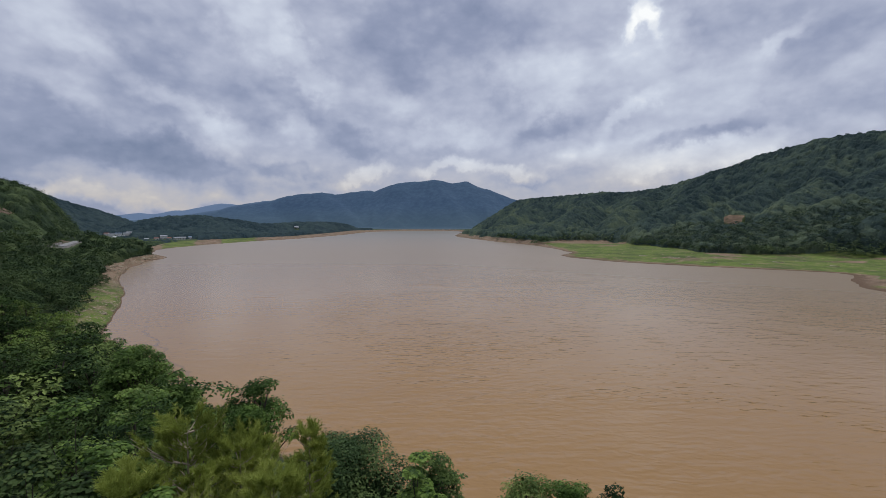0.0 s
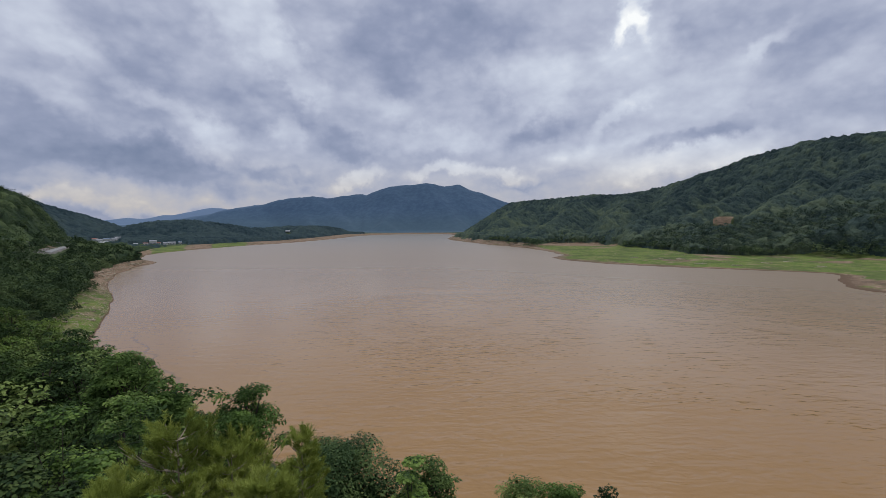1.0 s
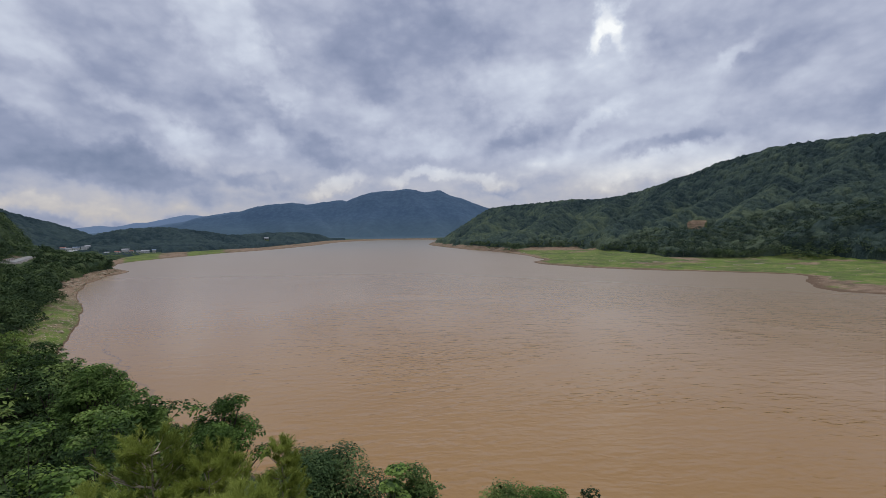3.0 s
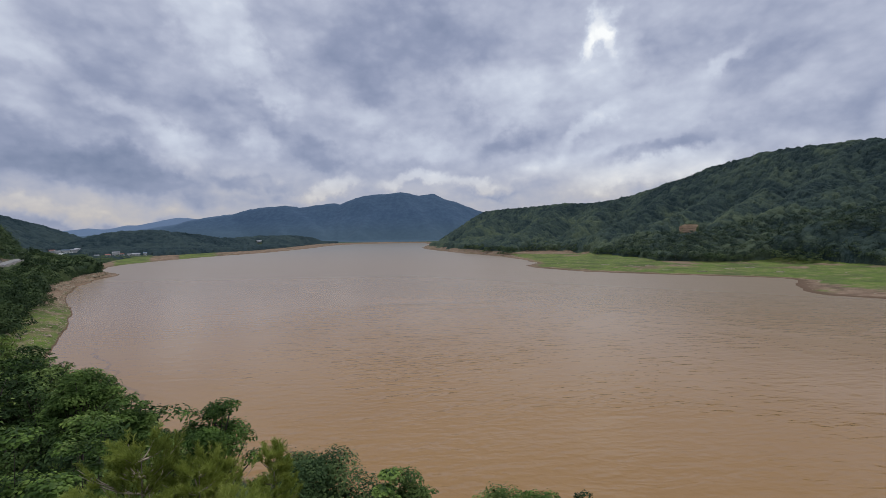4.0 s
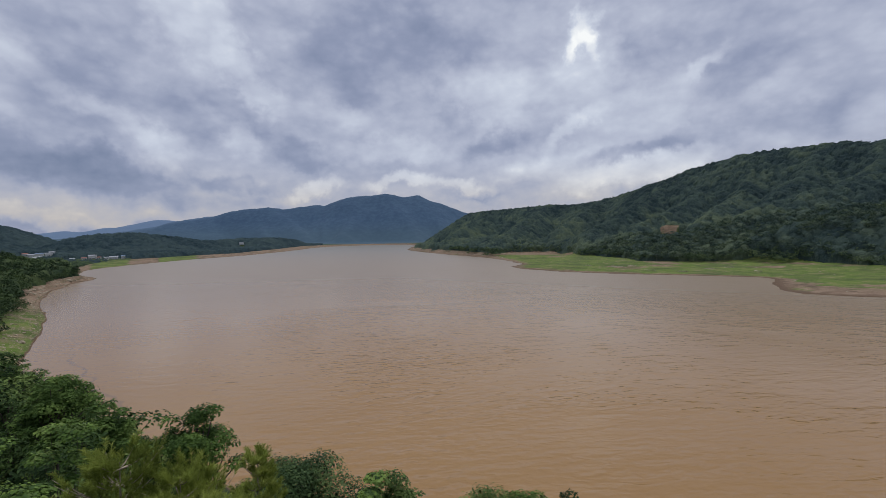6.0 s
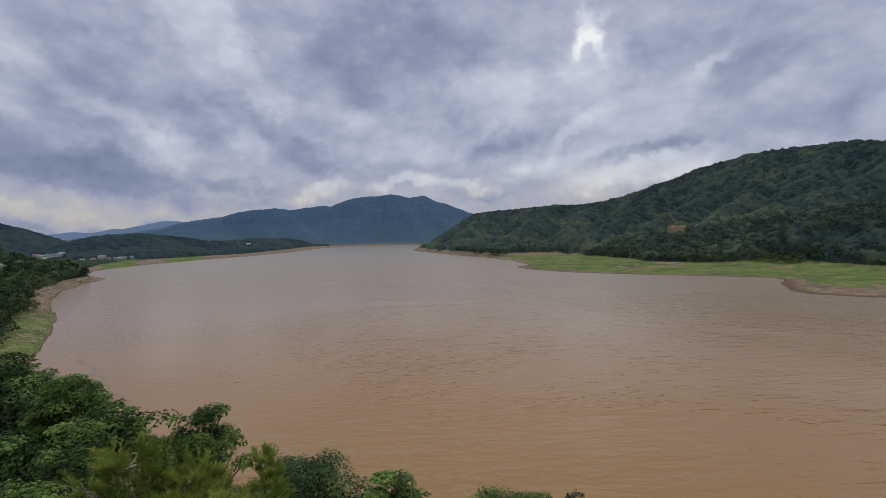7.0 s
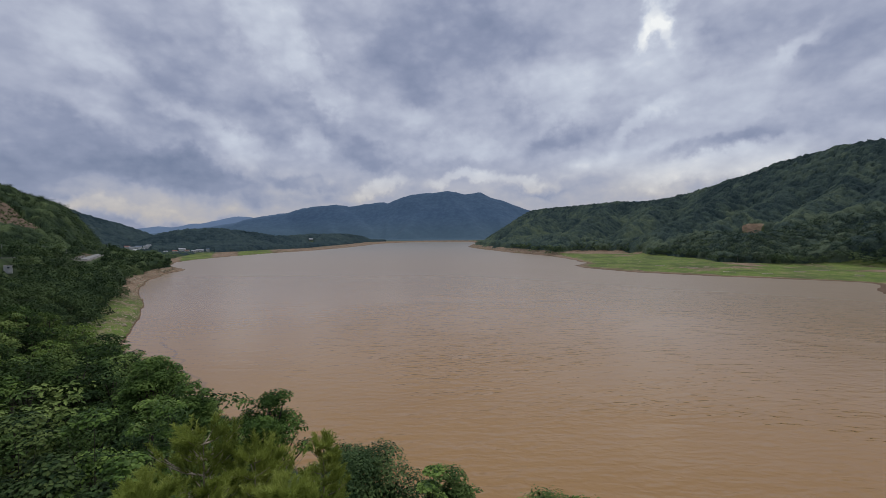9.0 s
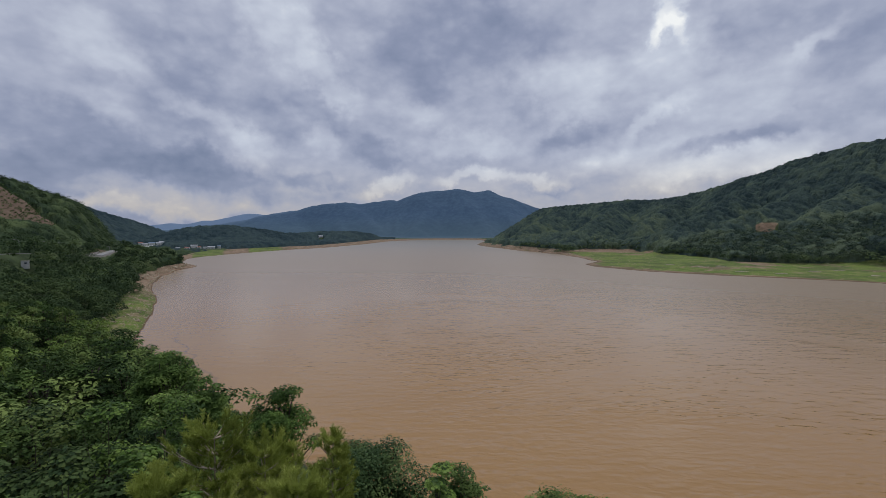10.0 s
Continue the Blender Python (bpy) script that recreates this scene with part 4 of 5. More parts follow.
FRESH_LEAVES = foliage("fresh_leaves", (0.044, 0.080, 0.020), (0.088, 0.150, 0.034), (0.185, 0.270, 0.066), patch=0.6, translucent=0.3, vary=0.1)
NEAR_LEAVES = foliage("near_leaves", (0.030, 0.060, 0.013), (0.066, 0.120, 0.024), (0.155, 0.245, 0.050), patch=0.7, translucent=0.2, vary=0.15)


def slope_woods():
    """Single trees on the bank below the road, nearer ones with finer leaves."""
    rng = np.random.default_rng(12)
    fine = [broadleaf_tree(100 + k, 7.0, 2.9 + 0.3 * (k % 3), 2300, 0.34, (LEAVES, SHADE_LEAVES, PALE_LEAVES)[k % 3],
                           ("mid-green broadleaf tree on the lake bank", "dark green broadleaf tree on the lake bank", "pale green broadleaf tree on the lake bank")[k % 3], boughs=30, bole=0.03)
            for k in range(6)]
    coarse = [broadleaf_tree(200 + k, 7.0, 2.9, 1500, 0.38, (LEAVES, SHADE_LEAVES, PALE_LEAVES)[k % 3],
                             ("mid-green broadleaf tree on the wooded bank", "dark green broadleaf tree on the wooded bank", "pale green broadleaf tree on the wooded bank")[k % 3], boughs=20, bole=0.1)
              for k in range(6)]
    used = set()
    x, y = scatter(rng, (-150, 8, -8, 150), 5.0, lambda x, y: (np.hypot(x, y) > 25) & (np.hypot(x, y) < 158))
    z, d, width = land(x, y)
    az, r = np.degrees(np.arctan2(x, y)), np.hypot(x, y)
    room = EYE + r * np.tan(np.radians(np.interp(az, TOP_AZ, TOP_EL))) - z
    keep = (az > -64) & (az < -25.5) & (d > np.where(r > 125, width, 3.0)) & (room > 2.4)
    for x, y, z, r, room in zip(x[keep], y[keep], z[keep], r[keep], room[keep]):
        height = min(rng.uniform(4.4, 9.6), room)
        kinds = fine if r < 62 else coarse
        k = int(rng.integers(6))
        wide = min(max(0.8, height / 7.0), 1.2) * rng.uniform(0.85, 1.15)
        m = Matrix.LocRotScale((x, y, z), Euler((0, 0, rng.uniform(0, 6.28))), (wide, wide, height / 7.0))
        ob = kinds[k]
        key = (r < 62, k)
        if key in used:
            ob = copy_thing(ob, m)
            ob.scale = (wide, wide, height / 7.0)
        else:
            used.add(key)
            ob.matrix_basis = m
        tagged(ob, group="trees on the bank")


slope_woods()


def clustered_woods(name, places, size, cards, card, mat, label, seed):
    """Joined crowns of leaf clusters for woods too far off to tell leaves apart."""
    rng = np.random.default_rng(seed)
    shapes = []
    for k in range(5):
        puffs, radii = puffs_for(rng, 1.0, 1.7, 9)
        shapes.append(crown_leaves(rng, puffs, radii * 1.15, cards, card, 0.75))
    x, y = places
    z = land(x, y)[0]
    pieces, tones = [], []
    for k, (v, f) in enumerate(shapes):
        m = np.arange(k, len(x), 5)
        tones.append(np.repeat(rng.uniform(0, 1, len(m)), len(v)))
        s = size * rng.uniform(0.75, 1.3, len(m))
        tall = s * rng.uniform(0.8, 1.6, len(m))
        t = rng.uniform(0, 6.28, len(m))
        c, sn = np.cos(t)[:, None], np.sin(t)[:, None]
        vx = (v[None, :, 0] * c - v[None, :, 1] * sn) * s[:, None] + x[m, None]
        vy = (v[None, :, 0] * sn + v[None, :, 1] * c) * s[:, None] + y[m, None]
        vz = v[None, :, 2] * tall[:, None] + z[m, None] + 0.1 * size
        pieces.append((np.stack([vx, vy, vz], -1).reshape(-1, 3), (f[None] + (np.arange(len(m)) * len(v))[:, None, None]).reshape(-1, 4)))
    ob = mesh_object(name, *join(pieces), mat)
    layer = ob.data.attributes.new("tone", "FLOAT", "POINT")
    layer.data.foreach_set("value", np.concatenate(tones).astype(np.float32))
    return tagged(ob, label, "woods", kind="stuff")


def below_road(x, y):
    r, az = np.hypot(x, y), np.degrees(np.arctan2(x, y))
    ok = (r > 150) & (r < 400) & (az > -58) & (az < -33)
    z, d, width = np.zeros_like(x), np.zeros_like(x), np.ones_like(x)
    z[ok], d[ok], width[ok] = land(x[ok], y[ok])
    return ok & (d > width + 0.5) & open_land(x, y, z)


bank_x, bank_y = scatter(rng, (-330, 90, -90, 420), 5.6, below_road)
close = np.hypot(bank_x, bank_y) < 235
clustered_woods("bank_woods", (bank_x[close], bank_y[close]), 4.0, 480, 0.125, BANK_LEAVES, "green broadleaf woods on the bank above the bare shore", 31)
clustered_woods("bank_woods", (bank_x[~close], bank_y[~close]), 4.0, 210, 0.19, BANK_LEAVES, "green broadleaf woods on the bank below the road", 38)
# these greens are greyed and blued for the haze over the foothills
FOOT_LEAVES = leafy("foothill_leaves", (0.030, 0.052, 0.042), (0.062, 0.094, 0.062), (0.130, 0.170, 0.086), 0.012)
clustered_woods("foothill_woods", scatter(rng, (90, 260, 640, 720), 6.6, wooded(430, 700, 12, 62)), 5.0, 110, 0.20, FOOT_LEAVES,
                "round-crowned green woods on the low eastern foothills", 35)
def slope_trees(x, y):
    """Woods above the road, with the slip and the cuttings left open, also just below them."""
    ok = wooded(320, 760, -62, -37.0)(x, y) & (land(x, y)[0] > 20)
    for down in (0, 9, 18):
        k = 1 + down / np.hypot(x, y)
        ok &= slide_at(x * k, y * k) < 0.3
    return ok


clustered_woods("western_slope_woods", scatter(rng, (-640, 150, -250, 640), 5.4, slope_trees), 3.9, 170, 0.14, BANK_LEAVES,
                "round-crowned green woods on the hill above the road", 36)
clustered_woods("cape_woods", scatter(rng, (-420, 300, -190, 560), 6.5, lambda x, y: wooded(400, 640, -42, -32.5)(x, y) & (land(x, y)[0] < 20)), 4.0, 130, 0.28, BANK_LEAVES,
                "green woods on the low cape above the shore", 32)
def bank_edge(x, y):
    r, az = np.hypot(x, y), np.degrees(np.arctan2(x, y))
    ok = (r > 170) & (r < 660) & (az > -46) & (az < -32.3)
    d, width = np.zeros_like(x), np.ones_like(x)
    _, d[ok], width[ok] = land(x[ok], y[ok])
    return ok & (d > width - 2.5 + 5 * fbm(x, y, 18, 2, 15)) & (d < width + 16)


clustered_woods("bank_bushes", scatter(rng, (-440, 120, -90, 560), 3.3, bank_edge), 2.1, 80, 0.28, BANK_LEAVES, "dark bushes along the top of the bare shore", 34)
def roadside(x, y):
    off, _, lakeward = from_road(x, y)
    az = np.degrees(np.arctan2(x, y))
    r = np.hypot(x, y)
    glade = (az > -49.5) & (az < -44.6) & (r > 205) & (r < 232)
    return glade | (lakeward & (off > 8) & (off < 26) & (az > -43.2) & (az < -39.2))


clustered_woods("roadside_bushes", scatter(rng, (-400, 130, -140, 470), 2.6, roadside), 1.7, 70, 0.28, BANK_LEAVES, "low dark bushes on the slope below the road", 37)
clustered_woods("hillside_scrub", scatter(rng, (-520, 300, -280, 460), 4.2, lambda x, y: (slide_at(x, y) > 0.3) & (fbm(x, y, 30, 3, 44) > -0.25)), 1.7, 60, 0.32, leafy("scrub_leaves", (0.024, 0.046, 0.016), (0.054, 0.092, 0.030), (0.12, 0.17, 0.055)),
                "low scrub growing over the old landslip", 33)


# ---- the near bank ----
def vine_mound(seed, radius, height, leaves, size, label, mat=None):
    """A shrub smothered in climbing vine: a heap of boughs hung with broad leaves."""
    rng = np.random.default_rng(seed)
    root = tagged(new("vine_covered_shrub"), label, "shrub", "vine-covered shrubs")
    count = 26
    d = unit(rng.normal(size=(count, 3)))
    d[:, 2] = np.abs(d[:, 2])
    puffs = d * np.array([radius * 0.62, radius * 0.62, height * 0.70]) * rng.uniform(0.45, 1.25, (count, 1)) + np.array([0, 0, height * 0.15])
    radii = rng.uniform(0.20, 0.36, count) * radius
    puffs[:, 2] *= height / np.max(puffs[:, 2] + radii * 0.4)
    for piece in limbs(rng, 0.2, puffs, 0.09):
        mesh_object("branch", *piece, BARK, root, smooth=True)
    mesh_object("vine", *crown_leaves(rng, puffs, radii, leaves, size, 0.95, up=1.3, flat=0.4, broad=True), mat or VINE_LEAVES, root)
    # the shrub's own leaves, coloured darker to deepen the shade between boughs
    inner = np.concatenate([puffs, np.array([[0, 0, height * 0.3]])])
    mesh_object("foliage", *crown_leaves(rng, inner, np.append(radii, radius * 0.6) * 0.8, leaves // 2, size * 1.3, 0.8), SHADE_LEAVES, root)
    return root


def near_plant(make, az, r, top, *args, **more):
    """Stand a plant on the bank so that its top lies at an angle below the eye's level."""
    foot = stand(az, r)
    height = bearing(az, r, top).z - foot.z
    ob = make(height, *args, **more)
    ob.location = foot
    return ob


def pine_tree(height, seed, radius, label, shoots=420, lean=(0.0, 0.0), shoot=0.34, needle=0.16):
    """A young pine: trunk, whorled branches and shoots set round with needles."""
    rng = np.random.default_rng(seed)
    root = tagged(new("pine_tree"), label, "tree")
    trunk_line = [np.array([lean[0] * t ** 2, lean[1] * t ** 2, height * t]) for t in np.linspace(-0.05, 1, 9)]
    mesh_object("trunk", *tube(trunk_line, np.linspace(0.11, 0.012, 9) * height / 6, 8), PINE_BARK, root, smooth=True)
    branches, tips = [], []
    levels = max(5, int(height / 0.55))
    for k in range(levels):
        t = 0.28 + 0.68 * k / (levels - 1)
        base = np.array([lean[0] * t ** 2, lean[1] * t ** 2, height * t])
        reach = radius * (1.12 - t) ** 0.75 * 1.15
        for j in range(rng.integers(5, 8)):
            a = rng.uniform(0, 2 * np.pi)
            length = reach * rng.uniform(0.7, 1.15)
            out = np.array([np.cos(a), np.sin(a), 0])
            line = [base + out * length * s + np.array([0, 0, length * (0.12 * s + 0.45 * s * s)]) for s in (0, 0.35, 0.7, 1.0)]
            branches.append(tube(line, np.array([0.034, 0.026, 0.018, 0.008]) * height / 6, 5))
            for s in np.linspace(0.25, 1.0, 12):
                q = base + out * length * s + np.array([0, 0, length * (0.12 * s + 0.45 * s * s)])
                side = np.array([-out[1], out[0], 0]) * rng.choice([-1, 1]) * rng.uniform(0.1, 0.55) * (1.3 - s)
                tips.append((q, out * 0.5 + side + np.array([0, 0, rng.uniform(0.35, 1.1)])))
                for reach_side in (0.45, 0.9):
                    tips.append((q + side * reach_side * length, out * 0.35 + side * 1.5 + np.array([0, 0, rng.uniform(0.4, 1.2)])))
    for piece in branches:
        mesh_object("branch", *piece, PINE_BARK, root, smooth=True)
    keep = rng.permutation(len(tips))[:shoots]
    per = 54
    q = np.array([tips[i][0] for i in keep])
    d = unit(np.array([tips[i][1] for i in keep]))
    n = len(q)
    length = shoot * rng.uniform(0.6, 1.3, n)
    s = rng.uniform(0.0, 1, (n, per))
    root_p = q[:, None] + d[:, None] * (s * length[:, None])[..., None]
    spread = unit(rng.normal(size=(n, per, 3)))
    spread = spread - d[:, None] * np.sum(spread * d[:, None], -1, keepdims=True)
    way_out = unit(unit(spread) * 0.75 + d[:, None] * 0.8)
    nl = needle * rng.uniform(0.75, 1.2, (n, per, 1))
    across = unit(np.cross(way_out, rng.normal(size=(n, per, 3)))) * 0.0075
    tri = np.stack([root_p - across, root_p + across, root_p + way_out * nl], 2).reshape(-1, 3)
    mesh_object("crown", tri, np.arange(len(tri)).reshape(-1, 3), NEEDLES, root)
    return root


PINE_BARK = plain("pine_bark", (0.28, 0.225, 0.165), 0.9, 0.35, 6.0)


def near_tree(height, seed, radius, leaves, size, mat, label, boughs=30, bole=0.25, wide=0.5, name="tree", category="tree"):
    return broadleaf_tree(seed, height, radius, leaves, size, mat, label, boughs, bole, wide, category, name, True, 0.82 if bole > 0.1 else 0.95)


near_plant(near_tree, -23.4, 26, -17.9, 301, 2.1, 9000, 0.17, NEAR_LEAVES, "round-crowned dark green tree above the lake shore", boughs=46, bole=0.21)
near_plant(near_tree, -12.6, 20, -24.9, 302, 2.75, 30000, 0.135, SMALL_LEAVES, "dense dark green small-leaved tree above the lake shore", boughs=70, bole=0.02)
near_plant(near_tree, -35.4, 47, -12.4, 303, 3.1, 8500, 0.27, FRESH_LEAVES, "dark green spreading tree at the edge of the bank", boughs=36)
near_plant(near_tree, -31.4, 42, -15.9, 304, 2.4, 6500, 0.26, FRESH_LEAVES, "dark green tree with an open feathery crown", boughs=30)
near_plant(near_tree, -0.6, 18.5, -27.4, 305, 1.2, 4200, 0.14, SHADE_LEAVES, "small dark shrub above the water", boughs=26, bole=0.05, name="shrub", category="shrub")
near_plant(near_tree, 11.0, 22, -30.2, 306, 1.6, 5000, 0.14, PALE_LEAVES, "grey-green spreading shrub on the bank", boughs=30, bole=0.05, name="shrub", category="shrub")
near_plant(near_tree, 16.3, 22, -29.6, 307, 1.35, 4500, 0.14, NEAR_LEAVES, "mid-green upright shrub on the bank", boughs=24, bole=0.05, name="shrub", category="shrub")
near_plant(near_tree, 21.6, 22, -29.4, 308, 1.55, 4500, 0.14, SHADE_LEAVES, "dark green shrub on the bank", boughs=26, bole=0.05, name="shrub", category="shrub")
near_plant(pine_tree, -30.6, 14.5, -21.8, 401, 2.5, "young yellow-green pine with a bare upper trunk", shoots=560)
near_plant(pine_tree, -25.2, 14.2, -24.7, 402, 2.0, "young yellow-green pine on the bank", shoots=470)
near_plant(pine_tree, -36.0, 12.0, -26.5, 404, 1.8, "low bushy yellow-green pine on the bank", shoots=520)
near_plant(pine_tree, -21.5, 12.0, -29.0, 405, 1.5, "low bushy yellow-green pine beside a taller one", shoots=430)
near_plant(pine_tree, -17.2, 16.0, -24.4, 403, 1.05, "young pine with upright pale shoots", shoots=430)
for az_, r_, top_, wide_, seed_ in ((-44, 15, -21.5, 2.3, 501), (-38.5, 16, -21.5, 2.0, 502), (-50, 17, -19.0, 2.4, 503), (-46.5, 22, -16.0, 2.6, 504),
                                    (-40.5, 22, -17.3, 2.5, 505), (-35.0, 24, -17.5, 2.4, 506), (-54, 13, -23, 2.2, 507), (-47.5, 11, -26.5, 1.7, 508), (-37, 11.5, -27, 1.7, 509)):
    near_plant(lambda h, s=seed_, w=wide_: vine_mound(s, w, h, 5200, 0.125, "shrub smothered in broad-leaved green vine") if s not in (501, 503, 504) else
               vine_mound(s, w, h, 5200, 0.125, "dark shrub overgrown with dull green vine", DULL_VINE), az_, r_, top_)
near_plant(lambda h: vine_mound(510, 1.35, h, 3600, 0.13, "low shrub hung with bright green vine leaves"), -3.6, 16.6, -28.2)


# ---- the western road ----
CONCRETE = plain("concrete", (0.27, 0.25, 0.225), 0.9, 0.2, 0.8)
ASPHALT = plain("asphalt", (0.21, 0.205, 0.195), 0.95, 0.2, 0.7)
STEEL = plain("galvanised_steel", (0.25, 0.25, 0.25), 0.6, 0.15, 1.5, metal=0.5)
PLASTER = plain("white_plaster", (0.50, 0.495, 0.475), 0.85, 0.12, 0.6)
GREY_ROOF = plain("grey_roof", (0.30, 0.31, 0.33), 0.7, 0.25, 0.9)
BLUE_ROOF = plain("blue_roof", (0.12, 0.18, 0.26), 0.5, 0.2, 0.9)
RED_ROOF = plain("red_roof", (0.26, 0.10, 0.07), 0.7, 0.25, 0.9)
FILM = plain("greenhouse_film", (0.48, 0.49, 0.49), 0.4, 0.1, 0.5)
GLASS = plain("dark_window_glass", (0.03, 0.04, 0.05), 0.1, 0.1, 1.0)
ROCK = plain("pale_rock", (0.265, 0.22, 0.15), 0.95, 0.35, 1.2, relief=0.1)


def road_point(t):
    """A place on the road's middle, t in stretches from its start, and the way along it."""
    i = min(int(t), len(ROAD) - 2)
    a, b = Vector(ROAD[i]), Vector(ROAD[i + 1])
    return a.lerp(b, t - i), (b - a).normalized()


def ribbon(offsets, heights, t0, t1, n):
    """A strip swept along the road: cross-section of (offset, height) corners."""
    bm = bmesh.new()
    rows = []
    for k in range(n + 1):
        p, d = road_point(t0 + (t1 - t0) * k / n)
        side = Vector((d.y, -d.x, 0)).normalized()
        rows.append([bm.verts.new(p + side * o + Vector((0, 0, h))) for o, h in zip(offsets, heights)])
    for a, b in zip(rows[:-1], rows[1:]):
        for j in range(len(offsets)):
            m = (j + 1) % len(offsets)
            bm.faces.new((a[j], a[m], b[m], b[j]))
    bm.faces.new(rows[0])
    bm.faces.new(rows[-1][::-1])
    bmesh.ops.recalc_face_normals(bm, faces=bm.faces)
    return bm


def block(bm, size, at, turn=0.0):
    made = bmesh.ops.create_cube(bm, size=1.0)["verts"]
    m = Matrix.Translation(at) @ Matrix.Rotation(turn, 4, "Z") @ Matrix.Diagonal((*size, 1))
    bmesh.ops.transform(bm, matrix=m, verts=made)


tagged(part("road", ribbon((-4.2, 4.2, 4.2, -4.2), (0.0, 0.0, -0.6, -0.6), 0, 9, 120), ASPHALT), "grey asphalt road cut along the hillside", "road", kind="structure")
tagged(part("pavement", ribbon((4.2, 5.4, 5.4, 4.2), (0.35, 0.35, -1.6, -1.6), 5.5, 6.9, 60), CONCRETE), "pale concrete road edge above the bank", "pavement", kind="structure")


def guard_rail():
    root = tagged(new("guard_rail"), "galvanised steel guard rail along the road edge", "guard rail")
    part("rail", ribbon((4.75, 4.85, 4.85, 4.75), (1.0, 1.0, 0.68, 0.68), 5.5, 6.8, 60), STEEL, root)
    for k in range(46):
        p, d = road_point(5.5 + 1.3 * k / 45)
        side = Vector((d.y, -d.x, 0)).normalized()
        bm = bmesh.new()
        block(bm, (0.14, 0.14, 1.0), p + side * 4.95 + Vector((0, 0, 0.5)))
        part("post", bm, STEEL, root)


guard_rail()


def retaining_wall():
    root = tagged(new("retaining_wall"), "weathered concrete retaining wall with buttresses behind the road", "wall")
    part("wall", ribbon((-5.4, -4.6, -4.6, -5.4), (1.5, 1.5, -0.5, -0.5), 6.05, 6.5, 20), CONCRETE, root)
    for k in range(9):
        p, d = road_point(6.08 + 0.4 * k / 8)
        side = Vector((d.y, -d.x, 0)).normalized()
        bm = bmesh.new()
        block(bm, (0.7, 0.5, 1.9), p - side * 4.5 + Vector((0, 0, 0.7)), math.atan2(d.y, d.x))
        part("buttress", bm, CONCRETE, root)


retaining_wall()


def lamp_post(at, turn, height=6.5):
    root = tagged(new("street_lamp"), "tall grey steel street lamp beside the road", "street lamp", "street lamps along the road")
    v, f = tube([[0, 0, -0.4], [0, 0, height * 0.5], [0, 0, height]], [0.09, 0.08, 0.06], 8)
    mesh_object("pole", v, f, STEEL, root, smooth=True)
    v, f = tube([[0, 0, height - 0.1], [0.7, 0, height + 0.25], [1.7, 0, height + 0.3]], [0.04, 0.035, 0.03], 6)
    mesh_object("arm", v, f, STEEL, root, smooth=True)
    bm = bmesh.new()
    block(bm, (0.9, 0.32, 0.16), (2.0, 0, height + 0.28))
    bmesh.ops.bevel(bm, geom=bm.edges[:], offset=0.05, segments=1, affect="EDGES")
    part("lamp_head", bm, STEEL, root)
    root.location, root.rotation_euler = at, (0, 0, turn)


for t_ in (2.55, 3.05, 3.5, 3.95, 4.55, 5.3, 6.3, 6.8):
    p_, d_ = road_point(t_)
    side_ = Vector((d_.y, -d_.x, 0)).normalized()
    lamp_post(p_ + side_ * 5.0 + Vector((0, 0, -0.3)), math.atan2(-side_.y, -side_.x))


# ---- houses ----
def house(az, r, length, depth, height, turn, wall, roof, label, pitch=0.35, windows=3, lift=0.0):
    """A small house: walls, a gable roof with eaves, a door and windows, each a part."""
    foot = stand(az, r, 0.3)
    length, depth = length * 0.75, depth * 0.75
    root = tagged(new("house"), label, "house", "houses round the bay")
    bm = bmesh.new()
    block(bm, (length, depth, height + 0.6), (0, 0, height / 2))
    for s in (-1, 1):
        a = bm.verts.new((s * length / 2, -depth / 2, height + 0.3))
        b = bm.verts.new((s * length / 2, depth / 2, height + 0.3))
        c = bm.verts.new((s * length / 2, 0, height + 0.3 + pitch * depth / 2))
        bm.faces.new((a, b, c))
    part("wall", bm, wall, root)
    bm = bmesh.new()
    e, top = 0.45, height + 0.32 + pitch * depth / 2
    rows = []
    for x in (-length / 2 - e, length / 2 + e):
        low = height + 0.32 - pitch * e
        rows.append([bm.verts.new(v) for v in ((x, -depth / 2 - e, low), (x, 0, top), (x, depth / 2 + e, low), (x, depth / 2 + e, low + 0.18), (x, 0, top + 0.2), (x, -depth / 2 - e, low + 0.18))])
    for k in range(6):
        bm.faces.new((rows[0][k], rows[0][(k + 1) % 6], rows[1][(k + 1) % 6], rows[1][k]))
    bm.faces.new(rows[0][::-1])
    bm.faces.new(rows[1])
    bmesh.ops.recalc_face_normals(bm, faces=bm.faces)
    part("roof", bm, roof, root)
    for k in range(windows):
        x = length * ((k + 0.5) / windows - 0.5)
        bm = bmesh.new()
        if k == windows // 2:
            block(bm, (1.0, 0.12, 2.1), (x, -depth / 2 - 0.02, 1.05))
            part("door", bm, GREY_ROOF, root)
        else:
            block(bm, (1.3, 0.12, 1.1), (x, -depth / 2 - 0.02, 1.6))
            part("window", bm, GLASS, root)
    root.location, root.rotation_euler = foot + Vector((0, 0, lift)), (0, 0, radians(turn))
    return root


